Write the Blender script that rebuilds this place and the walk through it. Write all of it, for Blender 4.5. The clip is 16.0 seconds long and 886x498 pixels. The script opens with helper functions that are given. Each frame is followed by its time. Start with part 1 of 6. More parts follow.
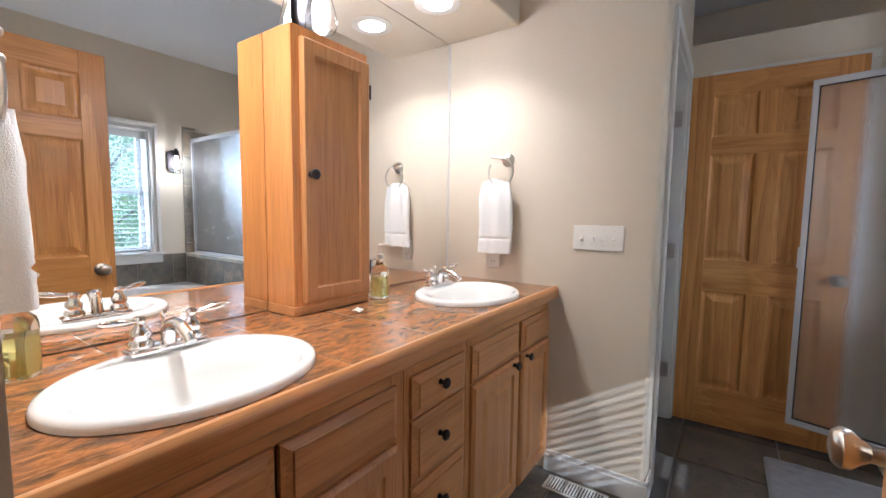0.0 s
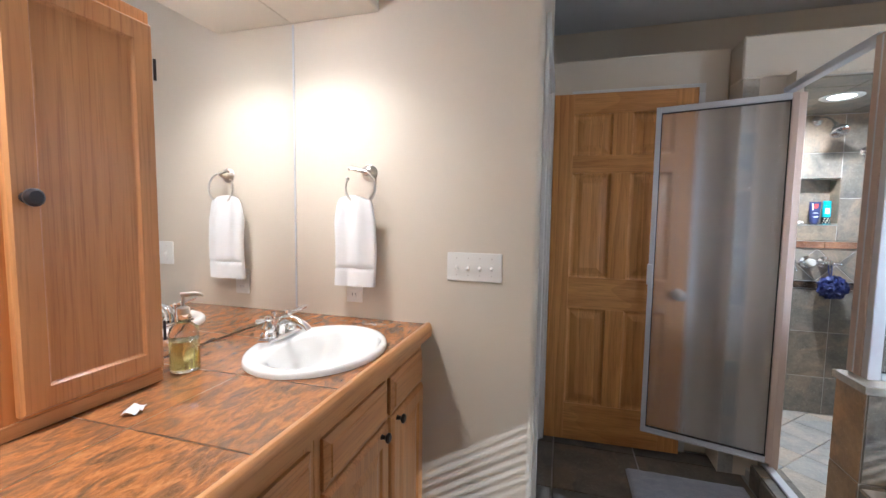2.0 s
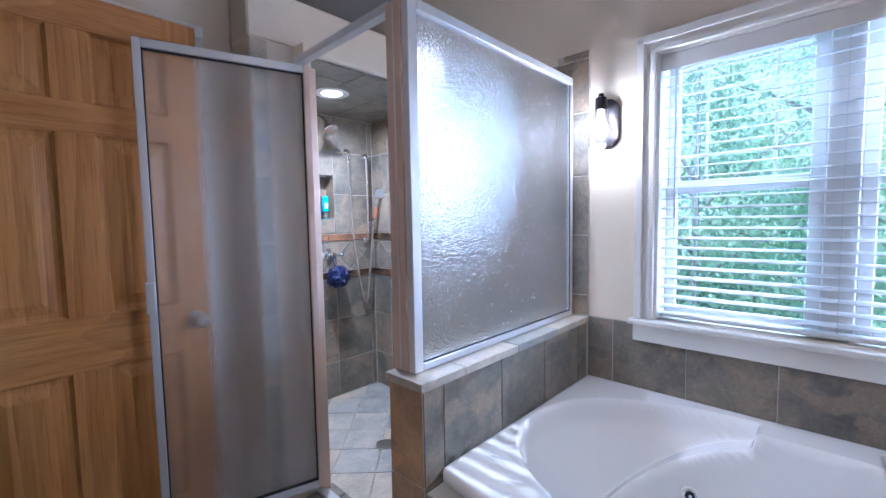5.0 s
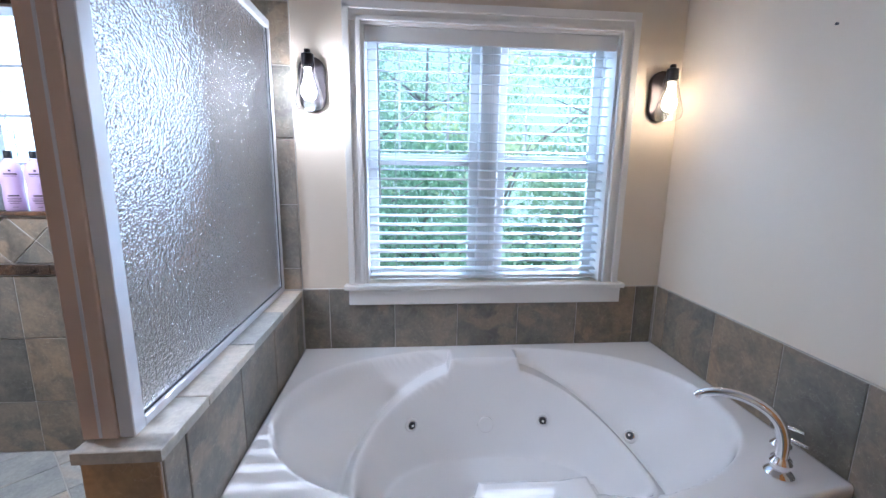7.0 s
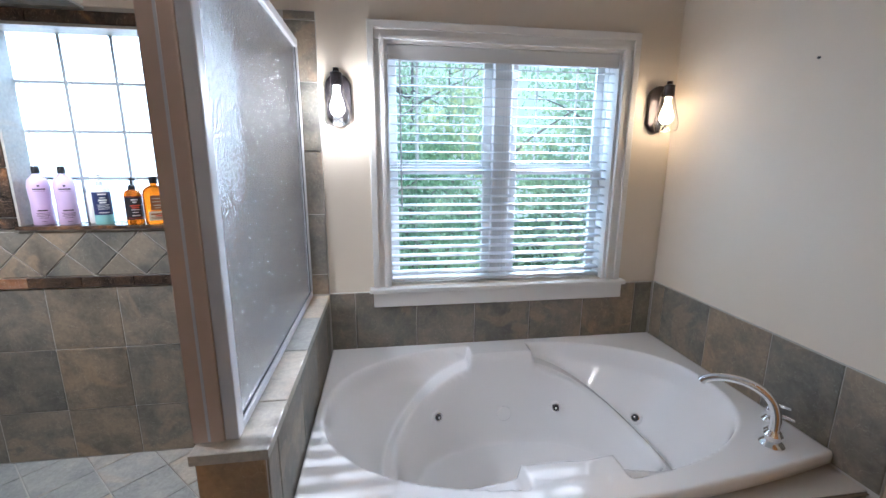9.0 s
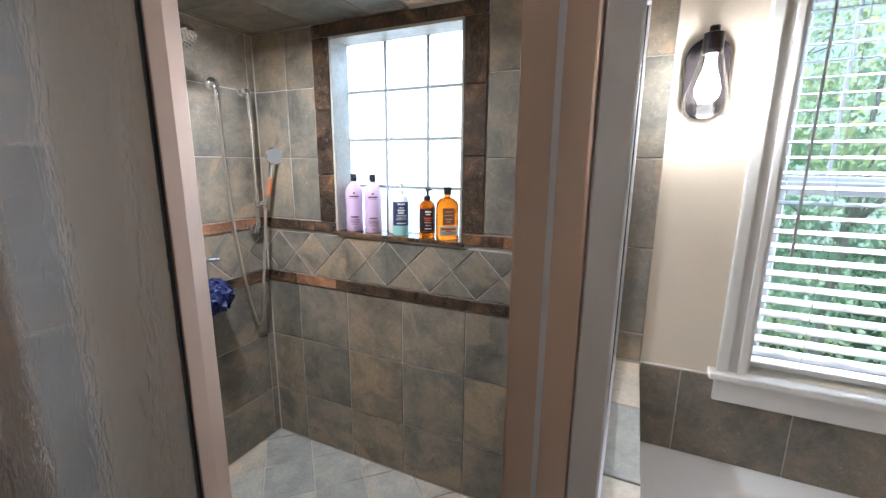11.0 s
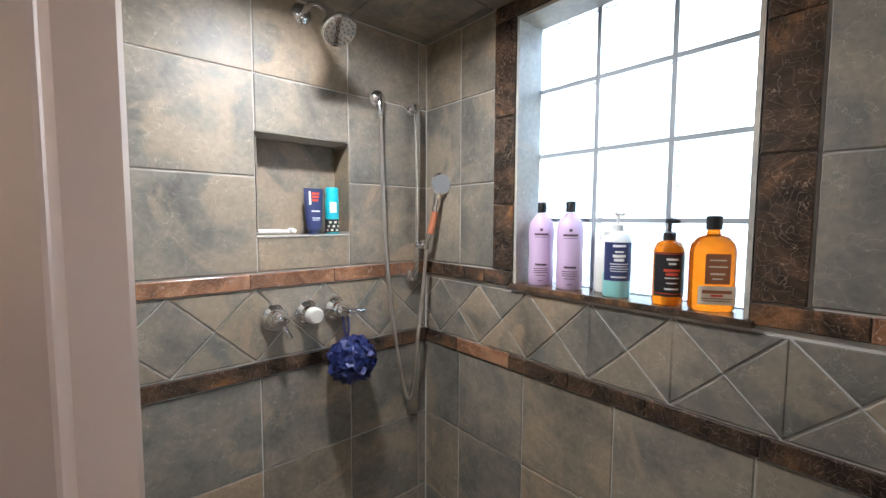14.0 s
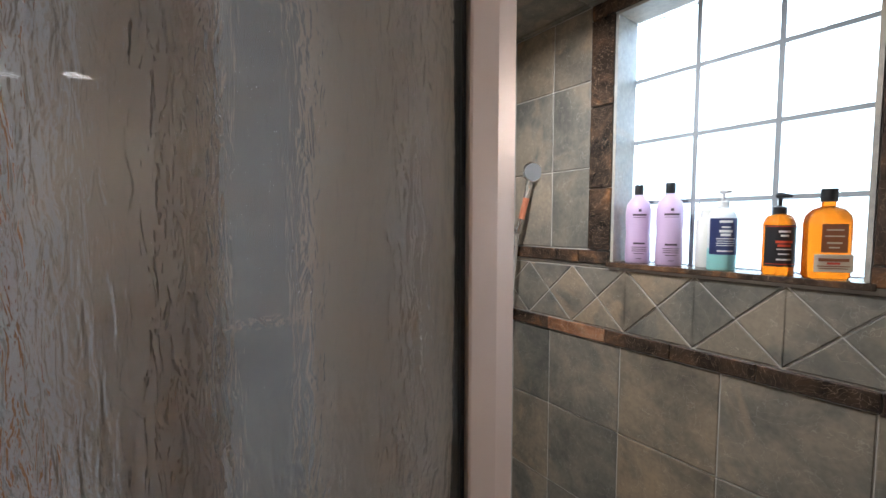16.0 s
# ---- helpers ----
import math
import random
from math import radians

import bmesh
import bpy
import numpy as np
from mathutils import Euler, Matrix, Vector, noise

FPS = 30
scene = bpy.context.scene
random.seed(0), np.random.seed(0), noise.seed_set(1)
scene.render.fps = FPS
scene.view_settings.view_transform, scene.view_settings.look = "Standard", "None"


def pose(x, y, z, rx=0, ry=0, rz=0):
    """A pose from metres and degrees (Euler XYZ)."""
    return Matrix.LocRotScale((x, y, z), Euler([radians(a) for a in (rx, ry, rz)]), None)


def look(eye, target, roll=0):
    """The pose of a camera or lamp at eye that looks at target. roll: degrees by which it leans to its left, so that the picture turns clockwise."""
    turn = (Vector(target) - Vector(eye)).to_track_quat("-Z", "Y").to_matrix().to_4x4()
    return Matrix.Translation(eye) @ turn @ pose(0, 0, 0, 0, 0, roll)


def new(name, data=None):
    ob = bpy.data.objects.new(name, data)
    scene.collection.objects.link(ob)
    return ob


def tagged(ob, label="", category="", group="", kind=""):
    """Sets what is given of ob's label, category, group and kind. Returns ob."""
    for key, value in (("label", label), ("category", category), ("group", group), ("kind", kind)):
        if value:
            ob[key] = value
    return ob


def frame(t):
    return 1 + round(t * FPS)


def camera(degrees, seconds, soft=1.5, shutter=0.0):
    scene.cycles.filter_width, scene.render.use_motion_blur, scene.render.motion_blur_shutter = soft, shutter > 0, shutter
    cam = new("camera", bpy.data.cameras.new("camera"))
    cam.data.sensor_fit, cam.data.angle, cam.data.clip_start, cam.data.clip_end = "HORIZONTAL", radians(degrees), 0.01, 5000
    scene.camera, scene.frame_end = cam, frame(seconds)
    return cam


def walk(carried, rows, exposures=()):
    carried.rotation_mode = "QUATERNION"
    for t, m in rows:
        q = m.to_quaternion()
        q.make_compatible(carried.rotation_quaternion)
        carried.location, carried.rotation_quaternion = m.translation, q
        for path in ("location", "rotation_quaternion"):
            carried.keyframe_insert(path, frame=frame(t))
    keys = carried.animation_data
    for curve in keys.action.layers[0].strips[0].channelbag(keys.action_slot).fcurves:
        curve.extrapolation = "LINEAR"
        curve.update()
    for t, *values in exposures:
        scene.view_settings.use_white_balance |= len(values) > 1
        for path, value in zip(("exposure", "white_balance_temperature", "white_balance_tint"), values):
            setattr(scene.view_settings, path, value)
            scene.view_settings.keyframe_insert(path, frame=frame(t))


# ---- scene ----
cam = camera(94.4, 16.0)
PATH = [
    (0, (0.572, 0.318, 1.24), (-0.558, 1.96, 1.072), 0.7),
    (0.5, (0.522, 0.382, 1.255), (-0.528, 2.075, 1.09), 0.8),
    (1, (0.474, 0.449, 1.272), (-0.446, 2.217, 1.11), 0.8),
    (1.5, (0.423, 0.538, 1.297), (-0.342, 2.379, 1.147), 0.6),
    (2, (0.431, 0.649, 1.335), (-0.124, 2.564, 1.181), 0.8),
    (2.5, (0.468, 0.787, 1.372), (0.206, 2.764, 1.218), 0.8),
    (3, (0.452, 0.893, 1.397), (0.457, 2.887, 1.247), 0.3),
    (3.5, (0.424, 1.014, 1.418), (0.663, 2.994, 1.269), -0.1),
    (4, (0.398, 1.118, 1.403), (1.017, 3.015, 1.267), -0.5),
    (4.5, (0.467, 1.238, 1.355), (1.474, 2.96, 1.213), -0.7),
    (5, (0.581, 1.374, 1.293), (2.021, 2.755, 1.156), -1.0),
    (5.2, (0.617, 1.415, 1.278), (2.217, 2.606, 1.134), -1.0),
    (7.3, (0.599, 1.769, 1.385), (2.537, 1.471, 0.99), 1.0),
    (7.5, (0.591, 1.788, 1.397), (2.515, 1.418, 0.994), 1.0),
    (8, (0.552, 1.839, 1.417), (2.454, 1.376, 1.008), 1.0),
    (8.5, (0.52, 1.9, 1.435), (2.422, 1.443, 1.02), 0.9),
    (9, (0.514, 1.946, 1.451), (2.45, 1.666, 1.036), 0.3),
    (9.5, (0.596, 2.038, 1.452), (2.554, 2.047, 1.048), 0.4),
    (10, (0.739, 2.088, 1.49), (2.667, 2.417, 1.073), 0.5),
    (12.3, (1.304, 2.565, 1.428), (2.857, 3.787, 1.122), 0.4),
    (12.5, (1.335, 2.588, 1.425), (2.852, 3.859, 1.139), 0.3),
    (13, (1.395, 2.631, 1.412), (2.816, 4.019, 1.182), 0.2),
    (13.5, (1.438, 2.641, 1.393), (2.777, 4.116, 1.214), 0.3),
    (14, (1.47, 2.659, 1.371), (2.775, 4.167, 1.229), 0.3),
    (14.5, (1.507, 2.677, 1.348), (2.789, 4.207, 1.221), 0.3),
    (15, (1.487, 2.694, 1.324), (2.774, 4.22, 1.198), 0.2),
    (15.5, (1.392, 2.71, 1.303), (2.668, 4.246, 1.181), 0.2),
    (16, (1.222, 2.705, 1.3), (2.397, 4.318, 1.178), 0.1),
]
EXPOSURES = [(0.0, 0.32, 5250, 10), (2.0, 0.32, 5200, 10), (3.5, 0.32, 5150, 10), (5.0, 0.32, 4700, 16), (7.5, 0.08, 5000, 13), (9.0, -0.03, 5250, 12),
             (10.2, 0.0, 5500, 10), (12.5, -0.18, 5700, 10), (14.5, -0.33, 5700, 10), (16.0, -0.32, 5700, 10)]
walk(cam, [(t, look(eye, target, roll)) for t, eye, target, roll in PATH], EXPOSURES)

# ---- main measures (metres) ----
XM, XW = -0.70, 2.455          # mirror wall, window wall
YS, YT, YB = 0.40, 2.20, 3.913  # entry wall, towel wall, shower back wall
YTUB = 0.52                     # wall at the foot of the tub
XE = 0.345                      # end of the towel wall
ZC, ZSOF, ZSH = 2.70, 2.14, 2.04  # ceilings
ZCTR = 0.906
XT = XW - 0.012                 # tiled face behind the tub
XWS = XW + 0.022                # the shower's window wall lies a little deeper
XTS = XWS - 0.012
SUN_DIR = Vector((-1.0, 0.46, -0.60)).normalized()

# ---- world, sun, lamps ----
world = bpy.data.worlds.new("sky")
scene.world = world
world.use_nodes = True
wn = world.node_tree.nodes
sky = wn.new("ShaderNodeTexSky")
sky.sky_type = "NISHITA"
sky.sun_disc = False
sky.sun_elevation = math.asin(-SUN_DIR.z)
sky.sun_rotation = math.atan2(-SUN_DIR.x, -SUN_DIR.y)
world.node_tree.links.new(sky.outputs[0], wn["Background"].inputs[0])
wn["Background"].inputs[1].default_value = 0.15


def lamp(name, kind, energy, colour, m, **props):
    data = bpy.data.lights.new(name, kind)
    data.energy, data.color = energy, colour
    if "size" in props:
        data.shape, data.size = props.get("shape", "DISK"), props["size"]
        if "size_y" in props:
            data.size_y = props["size_y"]
    if "radius" in props:
        data.shadow_soft_size = props["radius"]
    if "angle" in props:
        data.angle = radians(props["angle"])
    if "spread" in props:
        data.spread = radians(props["spread"])
    ob = new(name, data)
    ob.matrix_world = m
    return ob


WARM, NEUTRAL, COOL = (1.0, 0.87, 0.72), (1.0, 0.96, 0.91), (0.56, 0.77, 1.0)
lamp("sun", "SUN", 3.7, (1.0, 0.96, 0.90), look((8, -2, 5), Vector((8, -2, 5)) + SUN_DIR), angle=0.5)
for cy, watts in ((0.74, 8.5), (1.81, 5.4)):
    lamp("soffit_lamp", "AREA", watts, WARM, look((-0.50, cy, ZSOF - 0.012), (-0.50, cy, 0)), size=0.14, spread=125)
lamp("shower_lamp", "AREA", 23.0, NEUTRAL, look((1.87, 3.46, ZSH - 0.022), (1.87, 3.46, 0)), size=0.10, spread=170)
# two unseen lamps outside the tub window, added to boost the daylight indoors
lamp("daylight_fill", "AREA", 140.0, COOL, look((3.35, 1.36, 2.75), (0.9, 1.36, 0.6)), shape="RECTANGLE", size=1.7, size_y=0.9)
lamp("daylight_fill", "AREA", 135.0, (0.80, 0.89, 1.0), look((3.30, -0.50, 1.50), (0.9, 2.6, 1.25)), shape="RECTANGLE", size=1.1, size_y=1.3)

# ---- materials ----


def mat(name, colour=(0.8, 0.8, 0.8), rough=0.5, metal=0.0, **extra):
    m = bpy.data.materials.new(name)
    m.use_nodes = True
    b = m.node_tree.nodes["Principled BSDF"]
    b.inputs["Base Color"].default_value = (*colour, 1)
    b.inputs["Roughness"].default_value = rough
    b.inputs["Metallic"].default_value = metal
    for key, value in extra.items():
        b.inputs[key.replace("_", " ")].default_value = value
    return m


def node(m, kind, **props):
    n = m.node_tree.nodes.new(kind)
    for key, value in props.items():
        if key in n.inputs:
            n.inputs[key].default_value = value
    return n


def link(m, a, b):
    m.node_tree.links.new(a, b)


def coords(m, scale=(1, 1, 1), shuffle=0.0):
    """Object coordinates, stretched; shuffle moves them for each object by its own random number."""
    tc = node(m, "ShaderNodeTexCoord")
    mp = node(m, "ShaderNodeMapping")
    mp.inputs["Scale"].default_value = scale
    src = tc.outputs["Object"]
    if shuffle:
        info = node(m, "ShaderNodeObjectInfo")
        mul = node(m, "ShaderNodeMath")
        mul.operation = "MULTIPLY"
        mul.inputs[1].default_value = shuffle
        link(m, info.outputs["Random"], mul.inputs[0])
        add = node(m, "ShaderNodeVectorMath")
        link(m, src, add.inputs[0])
        link(m, mul.outputs[0], add.inputs[1])
        src = add.outputs[0]
    link(m, src, mp.inputs["Vector"])
    return mp.outputs[0]


def noise_tex(m, vec, scale, detail=4.0, rough=0.55, distort=0.0):
    n = node(m, "ShaderNodeTexNoise", Scale=scale, Detail=detail, Roughness=rough, Distortion=distort)
    link(m, vec, n.inputs["Vector"])
    return n.outputs["Fac"]


def ramp(m, fac, stops):
    r = node(m, "ShaderNodeValToRGB")
    el = r.color_ramp.elements
    while len(el) < len(stops):
        el.new(0.5)
    for e, (pos, col) in zip(el, stops):
        e.position, e.color = pos, (*col, 1)
    link(m, fac, r.inputs[0])
    return r.outputs[0]


def mix(m, fac, a, b, mode="MIX"):
    n = node(m, "ShaderNodeMix")
    n.data_type, n.blend_type = "RGBA", mode
    if isinstance(fac, float):
        n.inputs[0].default_value = fac
    else:
        link(m, fac, n.inputs[0])
    for s, v in ((6, a), (7, b)):
        if isinstance(v, tuple):
            n.inputs[s].default_value = (*v, 1)
        else:
            link(m, v, n.inputs[s])
    return n.outputs[2]


def bump(m, height, strength=0.2, distance=0.002):
    b = node(m, "ShaderNodeBump", Strength=strength, Distance=distance)
    link(m, height, b.inputs["Height"])
    link(m, b.outputs[0], m.node_tree.nodes["Principled BSDF"].inputs["Normal"])


def base(m, out):
    link(m, out, m.node_tree.nodes["Principled BSDF"].inputs["Base Color"])


def rough_out(m, fac, lo, hi):
    n = node(m, "ShaderNodeMapRange")
    n.inputs["To Min"].default_value, n.inputs["To Max"].default_value = lo, hi
    link(m, fac, n.inputs["Value"])
    link(m, n.outputs[0], m.node_tree.nodes["Principled BSDF"].inputs["Roughness"])


def paint(name, colour, rough=0.6, texture=0.25):
    m = mat(name, colour, rough)
    v = coords(m)
    big = noise_tex(m, v, 1.7, 3)
    base(m, mix(m, big, tuple(c * 0.95 for c in colour), tuple(min(1, c * 1.04) for c in colour)))
    bump(m, noise_tex(m, v, 140, 3), texture, 0.001)
    return m


def wood(name, dark, light, axis, rough=0.35, scale=1.0, cathedral=0.5):
    """Grain runs along axis (0 x, 1 y, 2 z)."""
    m = mat(name, light, rough)
    s = [26.0 * scale] * 3
    s[axis] = 1.6 * scale
    v = coords(m, tuple(s), 13.0)
    grain = noise_tex(m, v, 1.0, 6, 0.6, 0.6)
    s2 = [5.0 * scale] * 3
    s2[axis] = 0.55 * scale
    v2 = coords(m, tuple(s2), 7.0)
    rings = node(m, "ShaderNodeTexWave", Scale=1.1, Distortion=7.0, Detail=2.0)
    rings.inputs["Detail Scale"].default_value = 0.8
    link(m, v2, rings.inputs["Vector"])
    rings.wave_profile = "SAW"
    s3 = [170.0] * 3
    s3[axis] = 5.0
    pores = noise_tex(m, coords(m, tuple(s3)), 1.0, 3)
    c1 = ramp(m, grain, [(0.3, dark), (0.68, light)])
    c2 = mix(m, rings.outputs["Fac"], tuple(c * 0.80 for c in dark), light)
    col = mix(m, cathedral, c1, c2)
    col = mix(m, 0.5, col, ramp(m, pores, [(0.32, (0.55, 0.46, 0.38)), (0.5, (1, 1, 1))]), "MULTIPLY")
    base(m, col)
    rough_out(m, grain, rough - 0.06, rough + 0.10)
    bump(m, pores, 0.12, 0.0006)
    return m


def slate(name, tones, rough=0.42, shuffle=9.0):
    m = mat(name, tones[0], rough)
    v = coords(m, shuffle=shuffle)
    n1 = noise_tex(m, v, 3.2, 5, 0.55, 0.8)
    n2 = noise_tex(m, v, 6.5, 8, 0.66, 0.3)
    n3 = noise_tex(m, v, 70, 4)
    c = ramp(m, n2, [(0.30, tones[0]), (0.46, tones[1]), (0.58, tones[2]), (0.74, tones[3])])
    patch = ramp(m, n1, [(0.535, (0, 0, 0)), (0.59, (0.75, 0.75, 0.75))])
    c = mix(m, patch, c, mix(m, n2, tones[4], tones[3]))
    info = node(m, "ShaderNodeObjectInfo")
    tint = ramp(m, info.outputs["Random"], [(0.0, (0.80, 0.83, 0.84)), (0.5, (1, 1, 1)), (1.0, (1.16, 1.05, 0.92))])
    c = mix(m, 1.0, c, tint, "MULTIPLY")
    c = mix(m, 0.35, c, ramp(m, n3, [(0.35, (0.6, 0.6, 0.6)), (0.6, (1, 1, 1))]), "MULTIPLY")
    veins = node(m, "ShaderNodeTexVoronoi", Scale=7.0)
    veins.feature = "DISTANCE_TO_EDGE"
    warp = node(m, "ShaderNodeVectorMath")
    wn2 = node(m, "ShaderNodeTexNoise", Scale=5.0, Detail=5.0)
    link(m, v, wn2.inputs["Vector"])
    link(m, v, warp.inputs[0])
    link(m, wn2.outputs["Color"], warp.inputs[1])
    link(m, warp.outputs[0], veins.inputs["Vector"])
    scratch = ramp(m, veins.outputs["Distance"], [(0.0, (0.22, 0.21, 0.18)), (0.010, (0, 0, 0))])
    c = mix(m, 0.5, c, scratch, "ADD")
    base(m, c)
    rough_out(m, n2, rough - 0.1, rough + 0.12)
    bump(m, n2, 0.25, 0.003)
    return m


def marble(name, tones, vein, rough=0.22, shuffle=5.0, scale=1.0, stretch=(1, 1, 1)):
    m = mat(name, tones[0], rough)
    v = coords(m, stretch, shuffle)
    n1 = noise_tex(m, v, 7.0 * scale, 6, 0.6, 1.2)
    n2 = noise_tex(m, v, 24.0 * scale, 6, 0.65, 0.8)
    c = ramp(m, n1, [(0.34, tones[0]), (0.47, tones[1]), (0.56, tones[2]), (0.72, tones[3])])
    c = mix(m, 0.6, c, ramp(m, n2, [(0.34, (0.38, 0.36, 0.34)), (0.6, (1.1, 1.05, 1.0))]), "MULTIPLY")
    warp = node(m, "ShaderNodeVectorMath")
    wv = node(m, "ShaderNodeTexNoise", Scale=6.0 * scale, Detail=4.0)
    link(m, v, wv.inputs["Vector"])
    warp.operation = "MULTIPLY_ADD"
    link(m, wv.outputs["Color"], warp.inputs[0])
    warp.inputs[1].default_value = (0.38, 0.38, 0.38)
    link(m, v, warp.inputs[2])
    vo = node(m, "ShaderNodeTexVoronoi", Scale=44.0 * scale)
    vo.feature = "DISTANCE_TO_EDGE"
    link(m, warp.outputs[0], vo.inputs["Vector"])
    c = mix(m, ramp(m, vo.outputs["Distance"], [(0.0, (0.40, 0.40, 0.40)), (0.018, (0, 0, 0))]), c, vein)
    base(m, c)
    return m


def glass(name, colour=(1, 1, 1), rough=0.0, ior=1.45):
    return mat(name, colour, rough, 0.0, Transmission_Weight=1.0, IOR=ior)


WALL = paint("wall_paint", (0.66, 0.58, 0.465))
CEIL = paint("ceiling_paint", (0.66, 0.66, 0.66), 0.75, 0.4)
TRIM = paint("white_trim_paint", (0.74, 0.725, 0.69), 0.32, 0.05)
OAK = wood("oak_upright", (0.46, 0.185, 0.045), (0.70, 0.345, 0.10), 2, 0.34, 1.0, 0.45)
OAK_X = wood("oak_along_x", (0.46, 0.185, 0.045), (0.70, 0.345, 0.10), 0, 0.36, 1.0, 0.25)
OAK_Y = wood("oak_along_y", (0.46, 0.185, 0.045), (0.70, 0.345, 0.10), 1, 0.36, 1.0, 0.25)
MAPLE = wood("maple_upright", (0.47, 0.205, 0.066), (0.63, 0.315, 0.115), 2, 0.34, 0.8, 0.25)
MAPLE_Y = wood("maple_along_y", (0.47, 0.205, 0.066), (0.63, 0.315, 0.115), 1, 0.34, 0.8, 0.25)
MAPLE_TOWER = wood("maple_tower", (0.54, 0.215, 0.055), (0.68, 0.30, 0.09), 2, 0.32, 0.8, 0.2)
SLATE = slate("slate_tile", [(0.095, 0.088, 0.076), (0.170, 0.152, 0.122), (0.235, 0.200, 0.152), (0.31, 0.25, 0.18), (0.28, 0.215, 0.145)], 0.50)
# slate for the half wall's end, warm light painted in as orange-tan tones
SLATE_WARM_LIT = slate("warm_lit_slate_tile", [(0.17, 0.13, 0.09), (0.27, 0.19, 0.115), (0.35, 0.24, 0.135), (0.42, 0.29, 0.17), (0.46, 0.27, 0.13)])
SLATE_FLOOR = slate("slate_floor_tile", [(0.075, 0.070, 0.066), (0.115, 0.107, 0.098), (0.15, 0.135, 0.118), (0.185, 0.16, 0.13), (0.16, 0.125, 0.09)], 0.38)
SLATE_PALE = slate("pale_slate_tile", [(0.26, 0.26, 0.24), (0.36, 0.35, 0.32), (0.43, 0.41, 0.36), (0.50, 0.46, 0.39), (0.42, 0.34, 0.25)], 0.4)
GROUT = paint("grout", (0.47, 0.44, 0.39), 0.85, 0.5)
GROUT_DARK = paint("floor_grout", (0.42, 0.40, 0.36), 0.85, 0.5)
EMPERADOR = marble("brown_marble", [(0.019, 0.014, 0.012), (0.046, 0.031, 0.022), (0.084, 0.050, 0.031), (0.26, 0.12, 0.046)], (0.55, 0.38, 0.25))
ROSSO = marble("red_brown_marble", [(0.12, 0.055, 0.03), (0.22, 0.105, 0.055), (0.31, 0.155, 0.08), (0.32, 0.20, 0.12)], (0.75, 0.66, 0.58))
GRANITE = marble("orange_brown_granite", [(0.13, 0.075, 0.045), (0.25, 0.115, 0.05), (0.38, 0.155, 0.05), (0.45, 0.21, 0.085)], (0.56, 0.31, 0.15), 0.08, 6.0, 1.9, (2.4, 0.9, 1))
PORCELAIN = mat("white_porcelain", (0.82, 0.81, 0.78), 0.08, Coat_Weight=0.5)
ACRYLIC = mat("white_tub_acrylic", (0.85, 0.84, 0.83), 0.10, Coat_Weight=0.4)
CHROME = mat("chrome", (0.86, 0.86, 0.87), 0.07, 1.0)
NICKEL = mat("brushed_nickel", (0.62, 0.58, 0.53), 0.28, 1.0)
ALU = mat("satin_aluminium", (0.64, 0.64, 0.65), 0.38, 0.35)
# aluminium with the oak's warm reflection painted in as a peach tint
ALU_WARM = mat("warm_tinted_frame", (0.60, 0.455, 0.36), 0.36, 0.35)
BRONZE = mat("dark_bronze", (0.035, 0.030, 0.032), 0.3, 0.7)
BLACK = mat("black_plastic", (0.012, 0.012, 0.013), 0.35)
BLACK_SEAL = mat("black_rubber_seal", (0.015, 0.015, 0.016), 0.6)
PLASTIC = mat("white_plastic", (0.78, 0.76, 0.71), 0.3)
MIRROR = mat("mirror_silver", (0.93, 0.94, 0.94), 0.0, 1.0)
CLEAR = glass("clear_glass")
PANE = glass("window_glass", (1, 1, 1), 0.0, 1.02)
RAIN = glass("rain_glass", (0.97, 0.98, 0.99), 0.08, 1.42)
RAIN.node_tree.nodes["Principled BSDF"].inputs["Transmission Weight"].default_value = 0.93
streaks = noise_tex(RAIN, coords(RAIN, (1, 1, 0.22)), 130, 2, 0.55, 0.9)
beads = noise_tex(RAIN, coords(RAIN, (1, 1, 0.6)), 260, 2, 0.5, 0.4)
bump(RAIN, mix(RAIN, 0.25, streaks, beads), 1.0, 0.0070)
rain_shader = RAIN.node_tree.nodes["Principled BSDF"]
for socket, value in (("Coat Weight", 1.0), ("Coat Roughness", 0.06), ("Coat IOR", 1.7)):
    rain_shader.inputs[socket].default_value = value
link(RAIN, rain_shader.inputs["Normal"].links[0].from_socket, rain_shader.inputs["Coat Normal"])
FROST = glass("hammered_glass", (0.95, 0.97, 1.0), 0.16, 1.45)
FROST.node_tree.nodes["Principled BSDF"].inputs["Transmission Weight"].default_value = 0.975
bump(FROST, noise_tex(FROST, coords(FROST, (0.8, 1, 1)), 120, 2), 1.0, 0.0080)
SMOOTH_GLASS = glass("smooth_glass_back", (1, 1, 1), 0.0, 1.43)
BLOCK = glass("block_glass", (0.95, 0.98, 0.98), 0.05, 1.2)
bump(BLOCK, noise_tex(BLOCK, coords(BLOCK), 60, 3, 0.5, 1.0), 0.6, 0.006)
SLAT = mat("white_blind_slat", (0.62, 0.62, 0.61), 0.4)
TOWEL = mat("white_terry", (0.86, 0.85, 0.83), 0.95, Sheen_Weight=0.3)
bump(TOWEL, noise_tex(TOWEL, coords(TOWEL), 420, 3), 0.9, 0.003)
MAT_FABRIC = mat("grey_bath_mat", (0.24, 0.24, 0.27), 0.95, Sheen_Weight=0.4)
bump(MAT_FABRIC, noise_tex(MAT_FABRIC, coords(MAT_FABRIC), 160, 4), 1.0, 0.006)
LILAC = mat("lilac_plastic", (0.60, 0.44, 0.62), 0.3, Subsurface_Weight=0.0)
SOAP = mat("amber_gel", (0.80, 0.215, 0.008), 0.12, Transmission_Weight=0.75, IOR=1.36)
